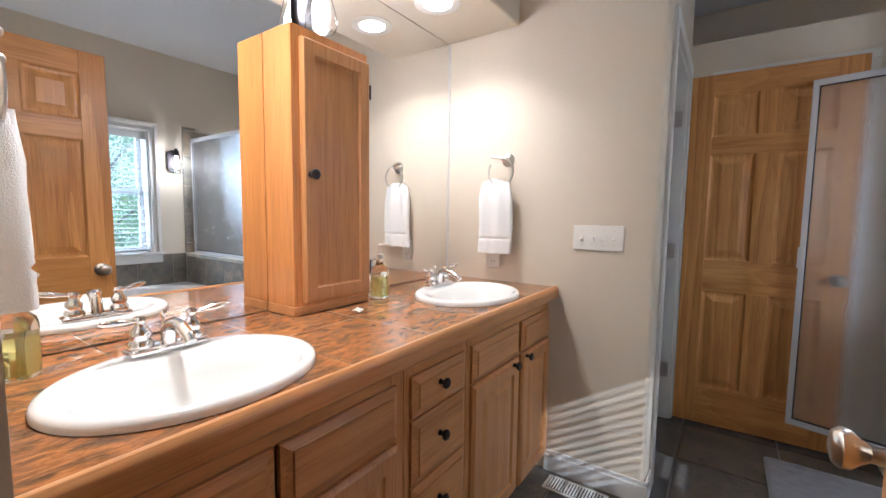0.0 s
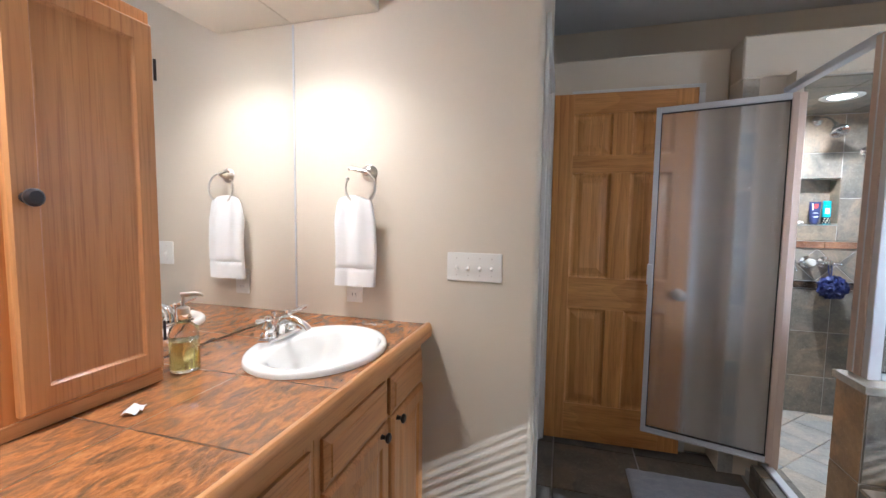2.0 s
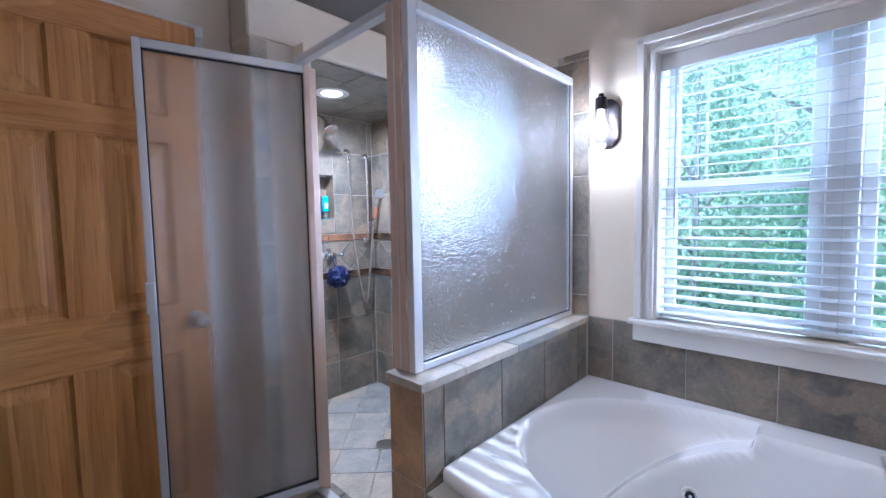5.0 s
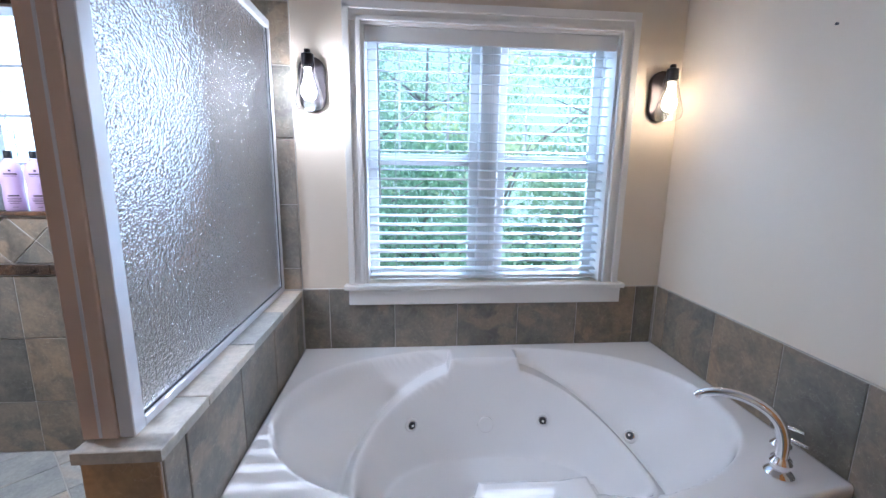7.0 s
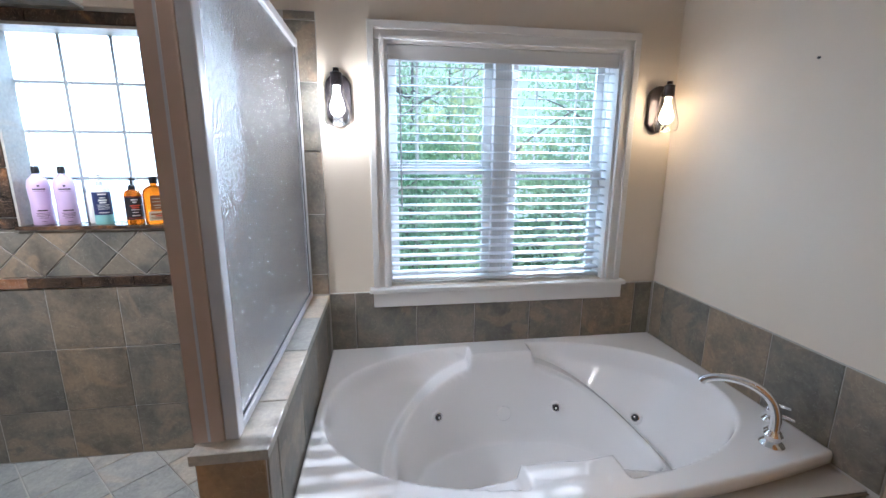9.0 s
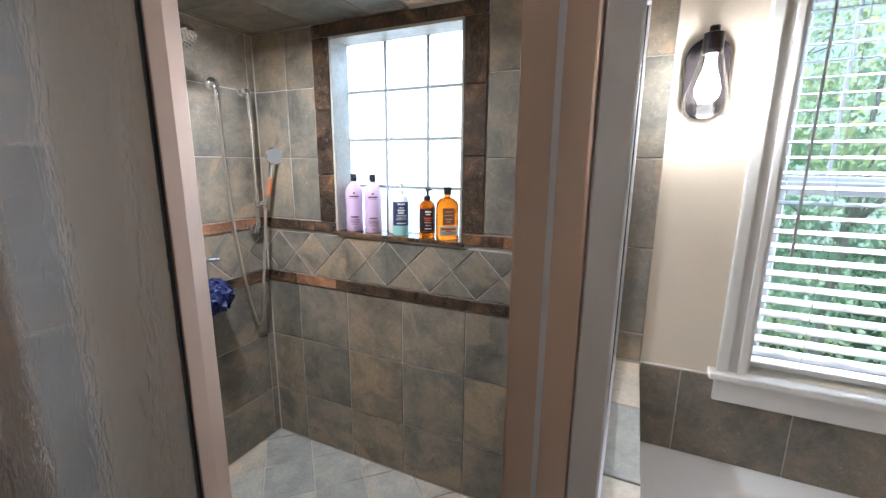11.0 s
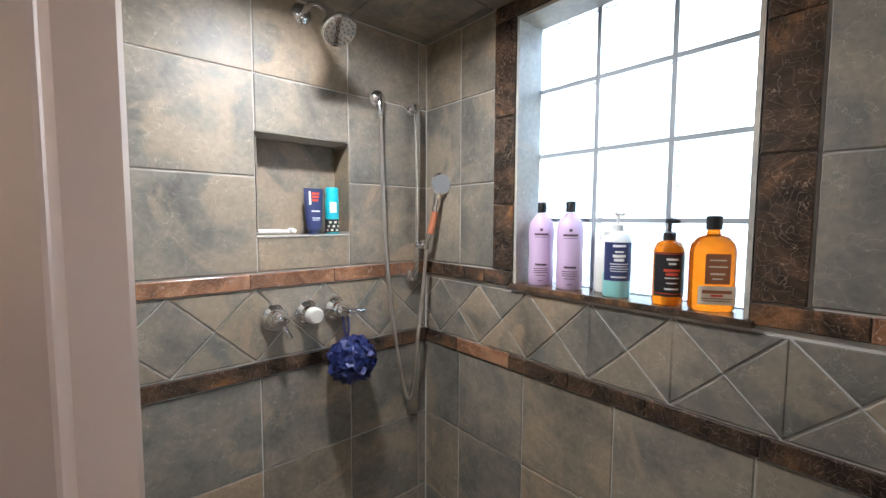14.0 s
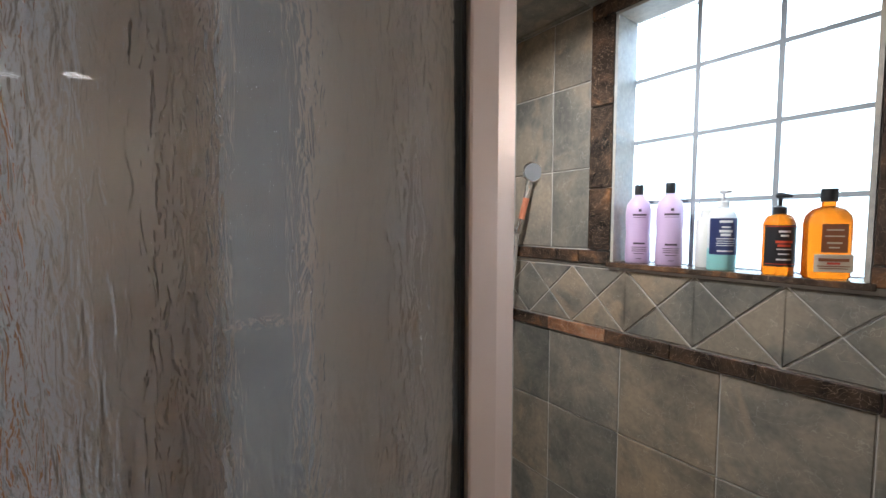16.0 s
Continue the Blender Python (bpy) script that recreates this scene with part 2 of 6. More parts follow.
SOAP_PALE = mat("pale_yellow_soap", (0.85, 0.78, 0.30), 0.05, Transmission_Weight=0.8, IOR=1.35)
AQUA = mat("aqua_lotion", (0.30, 0.62, 0.58), 0.3)
NAVY = mat("navy_label", (0.025, 0.035, 0.11), 0.4)
NAVY_MESH = mat("navy_mesh", (0.010, 0.018, 0.10), 0.5)
LABEL_BLACK = mat("black_label", (0.012, 0.012, 0.014), 0.45)
LABEL_CREAM = mat("cream_label", (0.66, 0.56, 0.42), 0.5)
LABEL_BROWN = mat("brown_label", (0.28, 0.09, 0.03), 0.45)
PRINT_WHITE = mat("white_print", (0.75, 0.75, 0.73), 0.5)
PRINT_RED = mat("red_print", (0.60, 0.07, 0.03), 0.5)
PRINT_DARK = mat("dark_print", (0.08, 0.05, 0.07), 0.5)
TURQ = mat("turquoise_can", (0.03, 0.42, 0.50), 0.3)
CORK = mat("orange_brown_grip", (0.38, 0.13, 0.06), 0.6)
BRICK_LINE = mat("steel_joint", (0.32, 0.34, 0.35), 0.5)
UNSEEN_ROOM = paint("unseen_room_paint", (0.40, 0.38, 0.34))


def emissive(name, colour, strength):
    return mat(name, colour, 0.5, 0.0, Emission_Color=(*colour, 1), Emission_Strength=strength)


GLOW = emissive("lamp_diffuser", (1.0, 0.93, 0.82), 14.0)
GLOW_COOL = emissive("shower_diffuser", (1.0, 0.97, 0.93), 12.0)
BULB = emissive("led_bulb", (1.0, 0.92, 0.82), 180.0)
BULB_WARM = emissive("warm_bulb", (1.0, 0.72, 0.42), 45.0)
SKYGLOW = emissive("bright_sky", (0.86, 0.94, 1.0), 3.4)
split = node(SKYGLOW, "ShaderNodeSeparateXYZ")
link(SKYGLOW, coords(SKYGLOW), split.inputs[0])
low_leaves = node(SKYGLOW, "ShaderNodeMath")
low_leaves.operation = "MULTIPLY_ADD"
link(SKYGLOW, noise_tex(SKYGLOW, coords(SKYGLOW), 5.0, 6, 0.65), low_leaves.inputs[0])
low_leaves.inputs[1].default_value = 1.3
link(SKYGLOW, split.outputs[2], low_leaves.inputs[2])
rise = node(SKYGLOW, "ShaderNodeMapRange")
link(SKYGLOW, low_leaves.outputs[0], rise.inputs["Value"])
for socket, value in (("From Min", 1.6), ("From Max", 2.9), ("To Min", 0.75), ("To Max", 6.0)):
    rise.inputs[socket].default_value = value
link(SKYGLOW, rise.outputs[0], SKYGLOW.node_tree.nodes["Principled BSDF"].inputs["Emission Strength"])

# ---- mesh helpers ----


def finish(bm, name, material, smooth=False):
    bmesh.ops.recalc_face_normals(bm, faces=bm.faces)
    me = bpy.data.meshes.new(name)
    bm.to_mesh(me)
    bm.free()
    me.materials.append(material)
    if smooth:
        for p in me.polygons:
            p.use_smooth = True
        me.set_sharp_from_angle(angle=radians(40))
    return me


def part(name, bm, material, parent, label="", smooth=False):
    ob = new(name, finish(bm, name, material, smooth))
    ob.parent = parent
    if parent.type == "EMPTY":
        ob.matrix_parent_inverse = Matrix.Translation(-parent.location)
    return tagged(ob, label)


def smooth_back(ob, side):
    """Textured glass is figured on one side only: every face not looking towards side is smooth."""
    ob.data.materials.append(SMOOTH_GLASS)
    for p in ob.data.polygons:
        p.material_index = 0 if p.normal.dot(side) > 0.7 else 1


def thing(name, loc, label, category, group="", kind=""):
    e = new(name)
    e.empty_display_size = 0.05
    e.location = loc
    return tagged(e, label, category, group, kind)


def solid(name, bm, material, label, category, kind="", smooth=False):
    return tagged(new(name, finish(bm, name, material, smooth)), label, category, "", kind)


def box(x0, x1, y0, y1, z0, z1, bevel=0.0, seg=1, bm=None):
    b = bmesh.new()
    bmesh.ops.create_cube(b, size=1.0, matrix=Matrix.Translation(((x0 + x1) / 2, (y0 + y1) / 2, (z0 + z1) / 2)) @ Matrix.Diagonal((abs(x1 - x0), abs(y1 - y0), abs(z1 - z0), 1)))
    if bevel:
        bmesh.ops.bevel(b, geom=b.edges[:], offset=bevel, segments=seg, profile=0.6, affect="EDGES")
    return join(bm, b)


def join(a, b):
    """Adds the bmesh b to a (or returns b where a is None)."""
    if a is None:
        return b
    me = bpy.data.meshes.new("t")
    b.to_mesh(me)
    b.free()
    a.from_mesh(me)
    bpy.data.meshes.remove(me)
    return a


def lathe(profile, loc=(0, 0, 0), m=None, steps=24, bm=None):
    """Turns (radius, height) pairs round z, moved to loc and by m."""
    b = bmesh.new()
    rows = []
    for r, z in profile:
        if r < 1e-6:
            rows.append([b.verts.new((0, 0, z))])
        else:
            rows.append([b.verts.new((r * math.cos(2 * math.pi * i / steps), r * math.sin(2 * math.pi * i / steps), z)) for i in range(steps)])
    for p, q in zip(rows, rows[1:]):
        for i in range(steps):
            j = (i + 1) % steps
            f = [p[i % len(p)], p[j % len(p)], q[j % len(q)], q[i % len(q)]]
            u = []
            for v in f:
                if v not in u:
                    u.append(v)
            if len(u) > 2:
                b.faces.new(u)
    b.transform(Matrix.Translation(loc) @ (m or Matrix.Identity(4)))
    return join(bm, b)


def tube(points, radius, steps=10, bm=None, closed=False, smooth_path=0):
    """A round tube along points; radius is a number or a list."""
    pts = [Vector(p) for p in points]
    rad = list(radius) if isinstance(radius, (list, tuple)) else [radius] * len(pts)
    for _ in range(smooth_path):
        np_, nr = [pts[0]], [rad[0]]
        for a, c, ra, rc in zip(pts, pts[1:], rad, rad[1:]):
            np_ += [a * 0.75 + c * 0.25, a * 0.25 + c * 0.75]
            nr += [ra * 0.75 + rc * 0.25, ra * 0.25 + rc * 0.75]
        pts, rad = np_ + [pts[-1]], nr + [rad[-1]]
    b = bmesh.new()
    rings = []
    up = Vector((0, 0, 1))
    for i, p in enumerate(pts):
        d = (pts[min(i + 1, len(pts) - 1)] - pts[max(i - 1, 0)]).normalized()
        if i == 0:
            side = d.cross(up if abs(d.z) < 0.9 else Vector((1, 0, 0))).normalized()
        else:
            side = (side - d * side.dot(d)).normalized()
        other = d.cross(side)
        rings.append([b.verts.new(p + (side * math.cos(2 * math.pi * k / steps) + other * math.sin(2 * math.pi * k / steps)) * rad[i]) for k in range(steps)])
    pairs = list(zip(rings, rings[1:]))
    if closed:
        pairs.append((rings[-1], rings[0]))
    for p, q in pairs:
        for k in range(steps):
            b.faces.new((p[k], p[(k + 1) % steps], q[(k + 1) % steps], q[k]))
    if not closed:
        b.faces.new(rings[0][::-1])
        b.faces.new(rings[-1])
    return join(bm, b)


def ball(loc, r, scale=(1, 1, 1), bm=None, u=16, v=10):
    b = bmesh.new()
    bmesh.ops.create_uvsphere(b, u_segments=u, v_segments=v, radius=r, matrix=Matrix.Translation(loc) @ Matrix.Diagonal((*scale, 1)))
    return join(bm, b)


def aim(direction):
    """Turns z onto direction."""
    return Vector(direction).normalized().to_track_quat("Z", "Y").to_matrix().to_4x4()


def clip_rect(poly, u0, u1, v0, v1):
    """Cuts a convex polygon to a rectangle."""
    for axis, limit, sign in ((0, u0, 1), (0, u1, -1), (1, v0, 1), (1, v1, -1)):
        out = []
        for a, b in zip(poly, poly[1:] + poly[:1]):
            ia, ib = sign * (a[axis] - limit) >= -1e-9, sign * (b[axis] - limit) >= -1e-9
            if ia:
                out.append(a)
            if ia != ib:
                s = (limit - a[axis]) / (b[axis] - a[axis])
                out.append((a[0] + (b[0] - a[0]) * s, a[1] + (b[1] - a[1]) * s))
        poly = out
        if len(poly) < 3:
            return []
    return poly


def shrink(poly, d):
    """Moves each side of a convex anticlockwise polygon inwards by d."""
    n = len(poly)
    sides = []
    for (x0, y0), (x1, y1) in zip(poly, poly[1:] + poly[:1]):
        l = math.hypot(x1 - x0, y1 - y0)
        nx, ny = -(y1 - y0) / l, (x1 - x0) / l
        sides.append((nx, ny, nx * x0 + ny * y0 + d))
    out = []
    for i in range(n):
        a, b = sides[i - 1], sides[i]
        det = a[0] * b[1] - a[1] * b[0]
        if abs(det) < 1e-6:
            return []
        out.append(((a[2] * b[1] - a[1] * b[2]) / det, (a[0] * b[2] - a[2] * b[0]) / det))
    return out


def tidy(poly):
    out = []
    for p in poly:
        if not out or math.hypot(p[0] - out[-1][0], p[1] - out[-1][1]) > 1e-4:
            out.append(p)
    if len(out) > 1 and math.hypot(out[0][0] - out[-1][0], out[0][1] - out[-1][1]) < 1e-4:
        out.pop()
    area = sum(a[0] * b[1] - a[1] * b[0] for a, b in zip(out, out[1:] + out[:1])) / 2
    if abs(area) < 2.5e-4:
        return []
    return out if area > 0 else out[::-1]


class Plane:
    """A flat surface: origin, two directions and the outward normal."""

    def __init__(self, origin, u, v):
        self.o, self.u, self.v = Vector(origin), Vector(u), Vector(v)
        self.n = self.u.cross(self.v)

    def at(self, p, h):
        return self.o + self.u * p[0] + self.v * p[1] + self.n * h


def tile(parent, plane, poly, material, gap=0.0038, thick=0.0035, edge=0.0025, name="tile", bm=None):
    poly = tidy(poly)
    if not poly:
        return None
    low, top = shrink(poly, gap / 2), shrink(poly, gap / 2 + edge)
    if not low or not top or not tidy(top):
        return None
    b = bmesh.new()
    jig = random.uniform(-0.0006, 0.0006)
    r0 = [b.verts.new(plane.at(p, 0.0)) for p in low]
    r1 = [b.verts.new(plane.at(p, thick - edge * 0.6 + jig)) for p in low]
    r2 = [b.verts.new(plane.at(p, thick + jig)) for p in top]
    n = len(low)
    for a, c in ((r0, r1), (r1, r2)):
        for i in range(n):
            b.faces.new((a[i], a[(i + 1) % n], c[(i + 1) % n], c[i]))
    b.faces.new(r2)
    if bm is not None:
        return join(bm, b)
    return part(name, b, material, parent)


def rect(u0, u1, v0, v1):
    return [(u0, v0), (u1, v0), (u1, v1), (u0, v1)]


def minus(r, hole):
    """The rectangle r without the rectangle hole, as rectangles."""
    u0, u1, v0, v1 = r
    a0, a1, b0, b1 = hole
    if a1 <= u0 or a0 >= u1 or b1 <= v0 or b0 >= v1:
        return [r]
    out = []
    if b0 > v0:
        out.append((u0, u1, v0, b0))
    if b1 < v1:
        out.append((u0, u1, b1, v1))
    lo, hi = max(v0, b0), min(v1, b1)
    if a0 > u0:
        out.append((u0, a0, lo, hi))
    if a1 < u1:
        out.append((a1, u1, lo, hi))
    return out


def tiles(parent, plane, us, vs, material, holes=(), gap=0.0038, thick=0.0035):
    """A grid of tiles between the lines us and vs, without the holes."""
    for u0, u1 in zip(us, us[1:]):
        for v0, v1 in zip(vs, vs[1:]):
            rects = [(u0, u1, v0, v1)]
            for hole in holes:
                rects = [q for r in rects for q in minus(r, hole)]
            for r in rects:
                if r[1] - r[0] > 0.012 and r[3] - r[2] > 0.012:
                    tile(parent, plane, rect(*r), material, gap, thick)


def diamonds(parent, plane, u0, u1, v0, v1, pitch, material, start=0.0, gap=0.0038, rows=1, thick=0.0035):
    """Squares on their corners, cut off by the rectangle."""
    h = pitch / 2
    vm = (v0 + v1) / 2 if rows == 1 else v0
    i = -2
    while u0 + start + i * h < u1 + pitch:
        for j in (range(-1, 2) if rows == 1 else range(-1, rows * 2 + 2)):
            if (i + j) % 2 == 0:
                c = (u0 + start + i * h, vm + j * h)
                p = [(c[0] - h, c[1]), (c[0], c[1] - h), (c[0] + h, c[1]), (c[0], c[1] + h)]
                p = clip_rect(p, u0, u1, v0, v1)
                if p:
                    tile(parent, plane, p, material, gap, thick)
        i += 1


def bars(parent, plane, specs, material, height=0.0006):
    """Lines of print too small to read: (u0, u1, v0, v1)."""
    b = None
    for u0, u1, v0, v1 in specs:
        q = bmesh.new()
        q.faces.new([q.verts.new(plane.at(p, height)) for p in rect(u0, u1, v0, v1)])
        b = join(b, q)
    return part("print", b, material, parent)


# ---- the large structure ----
S = "structure"
slab = box(XM - 0.2, XW + 0.15, -2.0, YB + 0.15, -0.15, -0.010)
floor = solid("floor", slab, GROUT_DARK, "grey-brown slate tile floor with narrow grout joints", "floor", S)
ceil = box(XM - 0.2, XW + 0.15, -2.0, YB + 0.15, ZC, ZC + 0.12)
solid("ceiling", ceil, CEIL, "flat painted plaster ceiling", "ceiling", S)
solid("ceiling_soffit", box(XM, -0.294, YS, YT, ZSOF, ZC, 0.006), WALL, "lowered painted soffit over the vanity with recessed lights", "ceiling", S)

solid("wall_mirror_side", box(XM - 0.12, XM, YS - 0.12, YB + 0.12, 0, ZC), WALL, "painted wall behind the vanity mirror", "wall", S)


def rounded_end_wall():
    """The towel wall, with a rounded outer corner at its free end."""
    b = bmesh.new()
    r = 0.020
    ring = [(XM, YT + 0.12), (XM, YT)]
    ring += [(XE - r + r * math.sin(a), YT + r - r * math.cos(a)) for a in [math.pi / 2 * i / 6 for i in range(7)]]
    ring += [(XE, YT + 0.12)]
    lo = [b.verts.new((x, y, 0)) for x, y in ring]
    hi = [b.verts.new((x, y, ZC)) for x, y in ring]
    b.faces.new(lo)
    b.faces.new(hi)
    for i in range(len(ring)):
        j = (i + 1) % len(ring)
        b.faces.new((lo[i], lo[j], hi[j], hi[i]))
    return b


solid("wall_towel", rounded_end_wall(), WALL, "cream painted wall with a rounded corner beside the vanity", "wall", S, True)
# side wall with the toilet room's doorway
DY0, DY1, DZ = 2.385, 3.130, 2.055
b = box(XE - 0.12, XE, YT + 0.12, DY0, 0, ZC)
b = box(XE - 0.12, XE, DY1, 3.24, 0, ZC, bm=b)
b = box(XE - 0.12, XE, DY0, DY1, DZ, ZC, bm=b)
solid("wall_toilet_room", b, WALL, "painted wall with the toilet room doorway", "wall", S)
# wall behind the open door, with a ledge on top
solid("wall_ledge", box(XE - 0.12, 1.265, 3.24, YB + 0.02, 0, 2.257, 0.008), WALL, "painted wall with a plain ledge above the open door", "wall", S)
solid("wall_shower_box", box(1.265, XW, 3.08, YB + 0.02, ZSH, 2.25, 0.008), WALL, "painted boxed-in head over the shower alcove", "wall", S)
solid("wall_north", box(XM - 0.12, XW + 0.12, YB + 0.12, YB + 0.24, 0, ZC), WALL, "painted wall above the shower box ledge", "wall", S)
solid("wall_north_upper", box(XM, XW, YB + 0.02, YB + 0.12, 2.04, ZC), WALL, "shaded painted wall above the ledge", "wall", S)

# window wall with two openings
WY0, WY1, WZ0, WZ1 = 0.812, 1.928, 0.855, 1.966        # tub window
GY0, GY1, GZ0, GZ1 = 2.869, 3.469, 1.172, 1.972      # glass block window
XO = XW + 0.16
b = box(XW, XO, YS - 0.12, WY0, 0, ZC)
b = box(XW, XO, WY0, WY1, 0, WZ0, bm=b)
b = box(XW, XO, WY0, WY1, WZ1, ZC, bm=b)
b = box(XW, XO, WY1, 2.372, 0, ZC, bm=b)
b = box(XWS, XO, 2.372, GY0, 0, ZSH, bm=b)
b = box(XW, XO, 2.372, GY0, ZSH, ZC, bm=b)
b = box(XWS, XO, GY0, GY1, 0, GZ0, bm=b)
b = box(XWS, XO, GY0, GY1, GZ1, ZSH, bm=b)
b = box(XW, XO, GY0, YB + 0.12, ZSH, ZC, bm=b)
b = box(XWS, XO, GY1, YB + 0.12, 0, ZSH, bm=b)
solid("wall_window", b, WALL, "cream painted outer wall with two windows", "wall", S)
# foot wall of the tub and entry wall
solid("wall_tub_foot", box(0.812, XW, YTUB - 0.24, YTUB, 0, ZC), WALL, "painted wall at the foot of the tub", "wall", S)
b = box(XM, -0.03, YS - 0.12, YS, 0, ZC)
b = box(-0.03, 0.812, YS - 0.12, YS, 2.06, ZC, bm=b)
solid("wall_entry", b, WALL, "painted wall with the entry doorway", "wall", S)
# walls of the unseen room before the door, added to close it off
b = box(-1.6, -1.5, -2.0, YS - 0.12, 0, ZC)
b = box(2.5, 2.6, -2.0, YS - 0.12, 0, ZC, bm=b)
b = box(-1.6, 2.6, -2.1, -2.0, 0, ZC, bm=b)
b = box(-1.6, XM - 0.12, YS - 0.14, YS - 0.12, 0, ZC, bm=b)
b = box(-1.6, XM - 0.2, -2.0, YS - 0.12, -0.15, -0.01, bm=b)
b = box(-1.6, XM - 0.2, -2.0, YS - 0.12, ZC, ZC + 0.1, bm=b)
solid("wall_unseen_room", b, UNSEEN_ROOM, "plain walls added to close off the unseen room before the door", "wall", S)
b = box(XM, XE - 0.12, YB, YB + 0.11, 0, 2.04)
solid("wall_toilet_back", b, WALL, "plain back wall of the toilet room", "wall", S)

# shower's own walls (grout beds, tiled below)
b = box(1.27, 1.485, 3.08, YB + 0.02, 0, ZSH)
b = box(1.452, 1.485, 2.99, 3.08, 0, ZSH, bm=b)
shower_west = solid("wall_shower_west", b, WALL, "painted end wall with slate tile inside the shower", "wall", S)
NX0, NX1, NZ0, NZ1, ND = 1.840, 2.136, 1.319, 1.621, 0.10
b = box(1.485, NX0, YB, YB + 0.13, 0, ZSH)
b = box(NX1, XWS, YB, YB + 0.13, 0, ZSH, bm=b)
b = box(NX0, NX1, YB, YB + 0.13, 0, NZ0, bm=b)
b = box(NX0, NX1, YB, YB + 0.13, NZ1, ZSH, bm=b)
b = box(NX0, NX1, YB + ND, YB + 0.13, NZ0, NZ1, bm=b)
shower_back = solid("wall_shower_back", b, GROUT, "slate-tiled shower wall with a recessed niche", "wall", S)
b = box(XT, XW, 2.212, 2.372, 0.0, ZSH + 0.02)
b = box(XTS, XWS, 2.372, 2.869, 0.0, ZSH - 0.001, bm=b)
b = box(XTS, XWS, 2.869, 3.469, 0.0, 1.172, bm=b)
b = box(XTS, XWS, 2.869, 3.469, 1.972, ZSH - 0.001, bm=b)
b = box(XTS, XWS, 3.469, YB, 0.0, ZSH - 0.001, bm=b)
shower_east = solid("wall_shower_east", b, GROUT, "slate-tiled shower wall round the glass block window", "wall", S)
b = box(1.40, XWS, 2.36, YB, -0.01, 0.045)
shower_floor = solid("shower_floor", b, GROUT, "pale slate-tiled shower floor", "floor", S)
b = box(1.385, 1.515, 2.36, 2.99, -0.01, 0.105)
curb = solid("shower_curb", b, GROUT, "slate-tiled shower curb", "kerb", S)
HY0, HY1, HX0, HZ = 2.222, 2.372, 1.368, 0.800
half_wall = solid("half_wall", box(HX0, XW - 0.012, HY0, HY1, 0, HZ), GROUT, "slate-tiled half wall between tub and shower", "wall", S)
# tub apron
apron = solid("tub_apron", box(1.375, 1.52, YTUB + 0.001, HY0, 0, 0.492), GROUT, "slate-tiled tub apron", "wall", S)
b = box(XW - 0.012, XW, YTUB, HY0 - 0.01, 0.4, 0.832)
tub_splash = solid("tub_splash", b, GROUT, "slate tile splash behind the tub", "wall", S)
b = box(1.345, XW - 0.012, YTUB, YTUB + 0.010, 0.0, 0.835)
tub_splash_foot = solid("tub_splash_foot", b, GROUT, "slate tile splash at the tub's foot", "wall", S)

# shower ceiling: one mesh of tiles laid on the diagonal
b = box(1.485, XTS, 3.09, YB, ZSH - 0.008, ZSH - 0.002)
solid("ceiling_shower_bed", b, GROUT, "grout bed of the shower ceiling", "ceiling", S)
pl = Plane((1.485, YB, ZSH - 0.008), (1, 0, 0), (0, -1, 0))
cb = None
for i in range(-1, 5):
    for j in range(-1, 5):
        c = (0.2 + i * 0.30, 0.2 + j * 0.30)
        q = clip_rect([(c[0] - 0.15, c[1] - 0.15), (c[0] + 0.15, c[1] - 0.15), (c[0] + 0.15, c[1] + 0.15), (c[0] - 0.15, c[1] + 0.15)], 0, XTS - 1.485, 0, YB - 3.09)
        if tidy(q):
            nb = bmesh.new()
            cb = tile(None, pl, q, SLATE, thick=0.007, bm=cb or nb) or cb
solid("ceiling_shower", cb, SLATE, "slate-tiled shower ceiling", "ceiling", S)

# baseboards and door casings
def baseboard(name, x0, x1, y0, y1):
    bb = box(x0, x1, y0, y1, 0, 0.085, 0.002)
    dx, dy = (0.003, 0) if (x1 - x0) < (y1 - y0) else (0, 0.003)
    bb = box(x0 + dx, x1 - dx, y0 + dy, y1 - dy, 0.085, 0.105, 0.004, 2, bb)
    return solid(name, bb, TRIM, "white painted moulded baseboard", "baseboard", S)


baseboard("baseboard_towel_wall", -0.10, XE + 0.014, YT - 0.015, YT - 0.001)
baseboard("baseboard_wall_end", XE + 0.001, XE + 0.015, YT, 2.31)
baseboard("baseboard_entry", 0.82, 1.344, YTUB + 0.001, YTUB + 0.015)


def casing(name, label, pieces):
    t = thing(name, (pieces[0][0], pieces[0][2], 0), label, "door casing", kind=S)
    for i, (x0, x1, y0, y1, z0, z1) in enumerate(pieces):
        part("casing_board", box(x0, x1, y0, y1, z0, z1, 0.004, 2), TRIM, t)
    return t


tc = casing("door_casing_toilet_room", "white painted casing round the toilet room doorway", [
    (XE + 0.001, XE + 0.016, DY0 - 0.065, DY0, 0.0, DZ), (XE + 0.001, XE + 0.016, DY1, DY1 + 0.065, 0.0, DZ),
    (XE + 0.001, XE + 0.018, DY0 - 0.065, DY1 + 0.065, DZ, DZ + 0.065),
    (XE - 0.125, XE, DY0 + 0.001, DY0 + 0.016, 0.0, DZ), (XE - 0.125, XE, DY1 - 0.016, DY1 - 0.001, 0.0, DZ),
    (XE - 0.125, XE, DY0 + 0.017, DY1 - 0.017, DZ - 0.016, DZ - 0.001)])
for hz in (0.31, 1.04, 1.81):
    part("hinge_leaf", box(XE - 0.062, XE - 0.016, DY1 - 0.0185, DY1 - 0.0165, hz - 0.045, hz + 0.045, 0.0006), NICKEL, tc, "nickel hinge leaf")
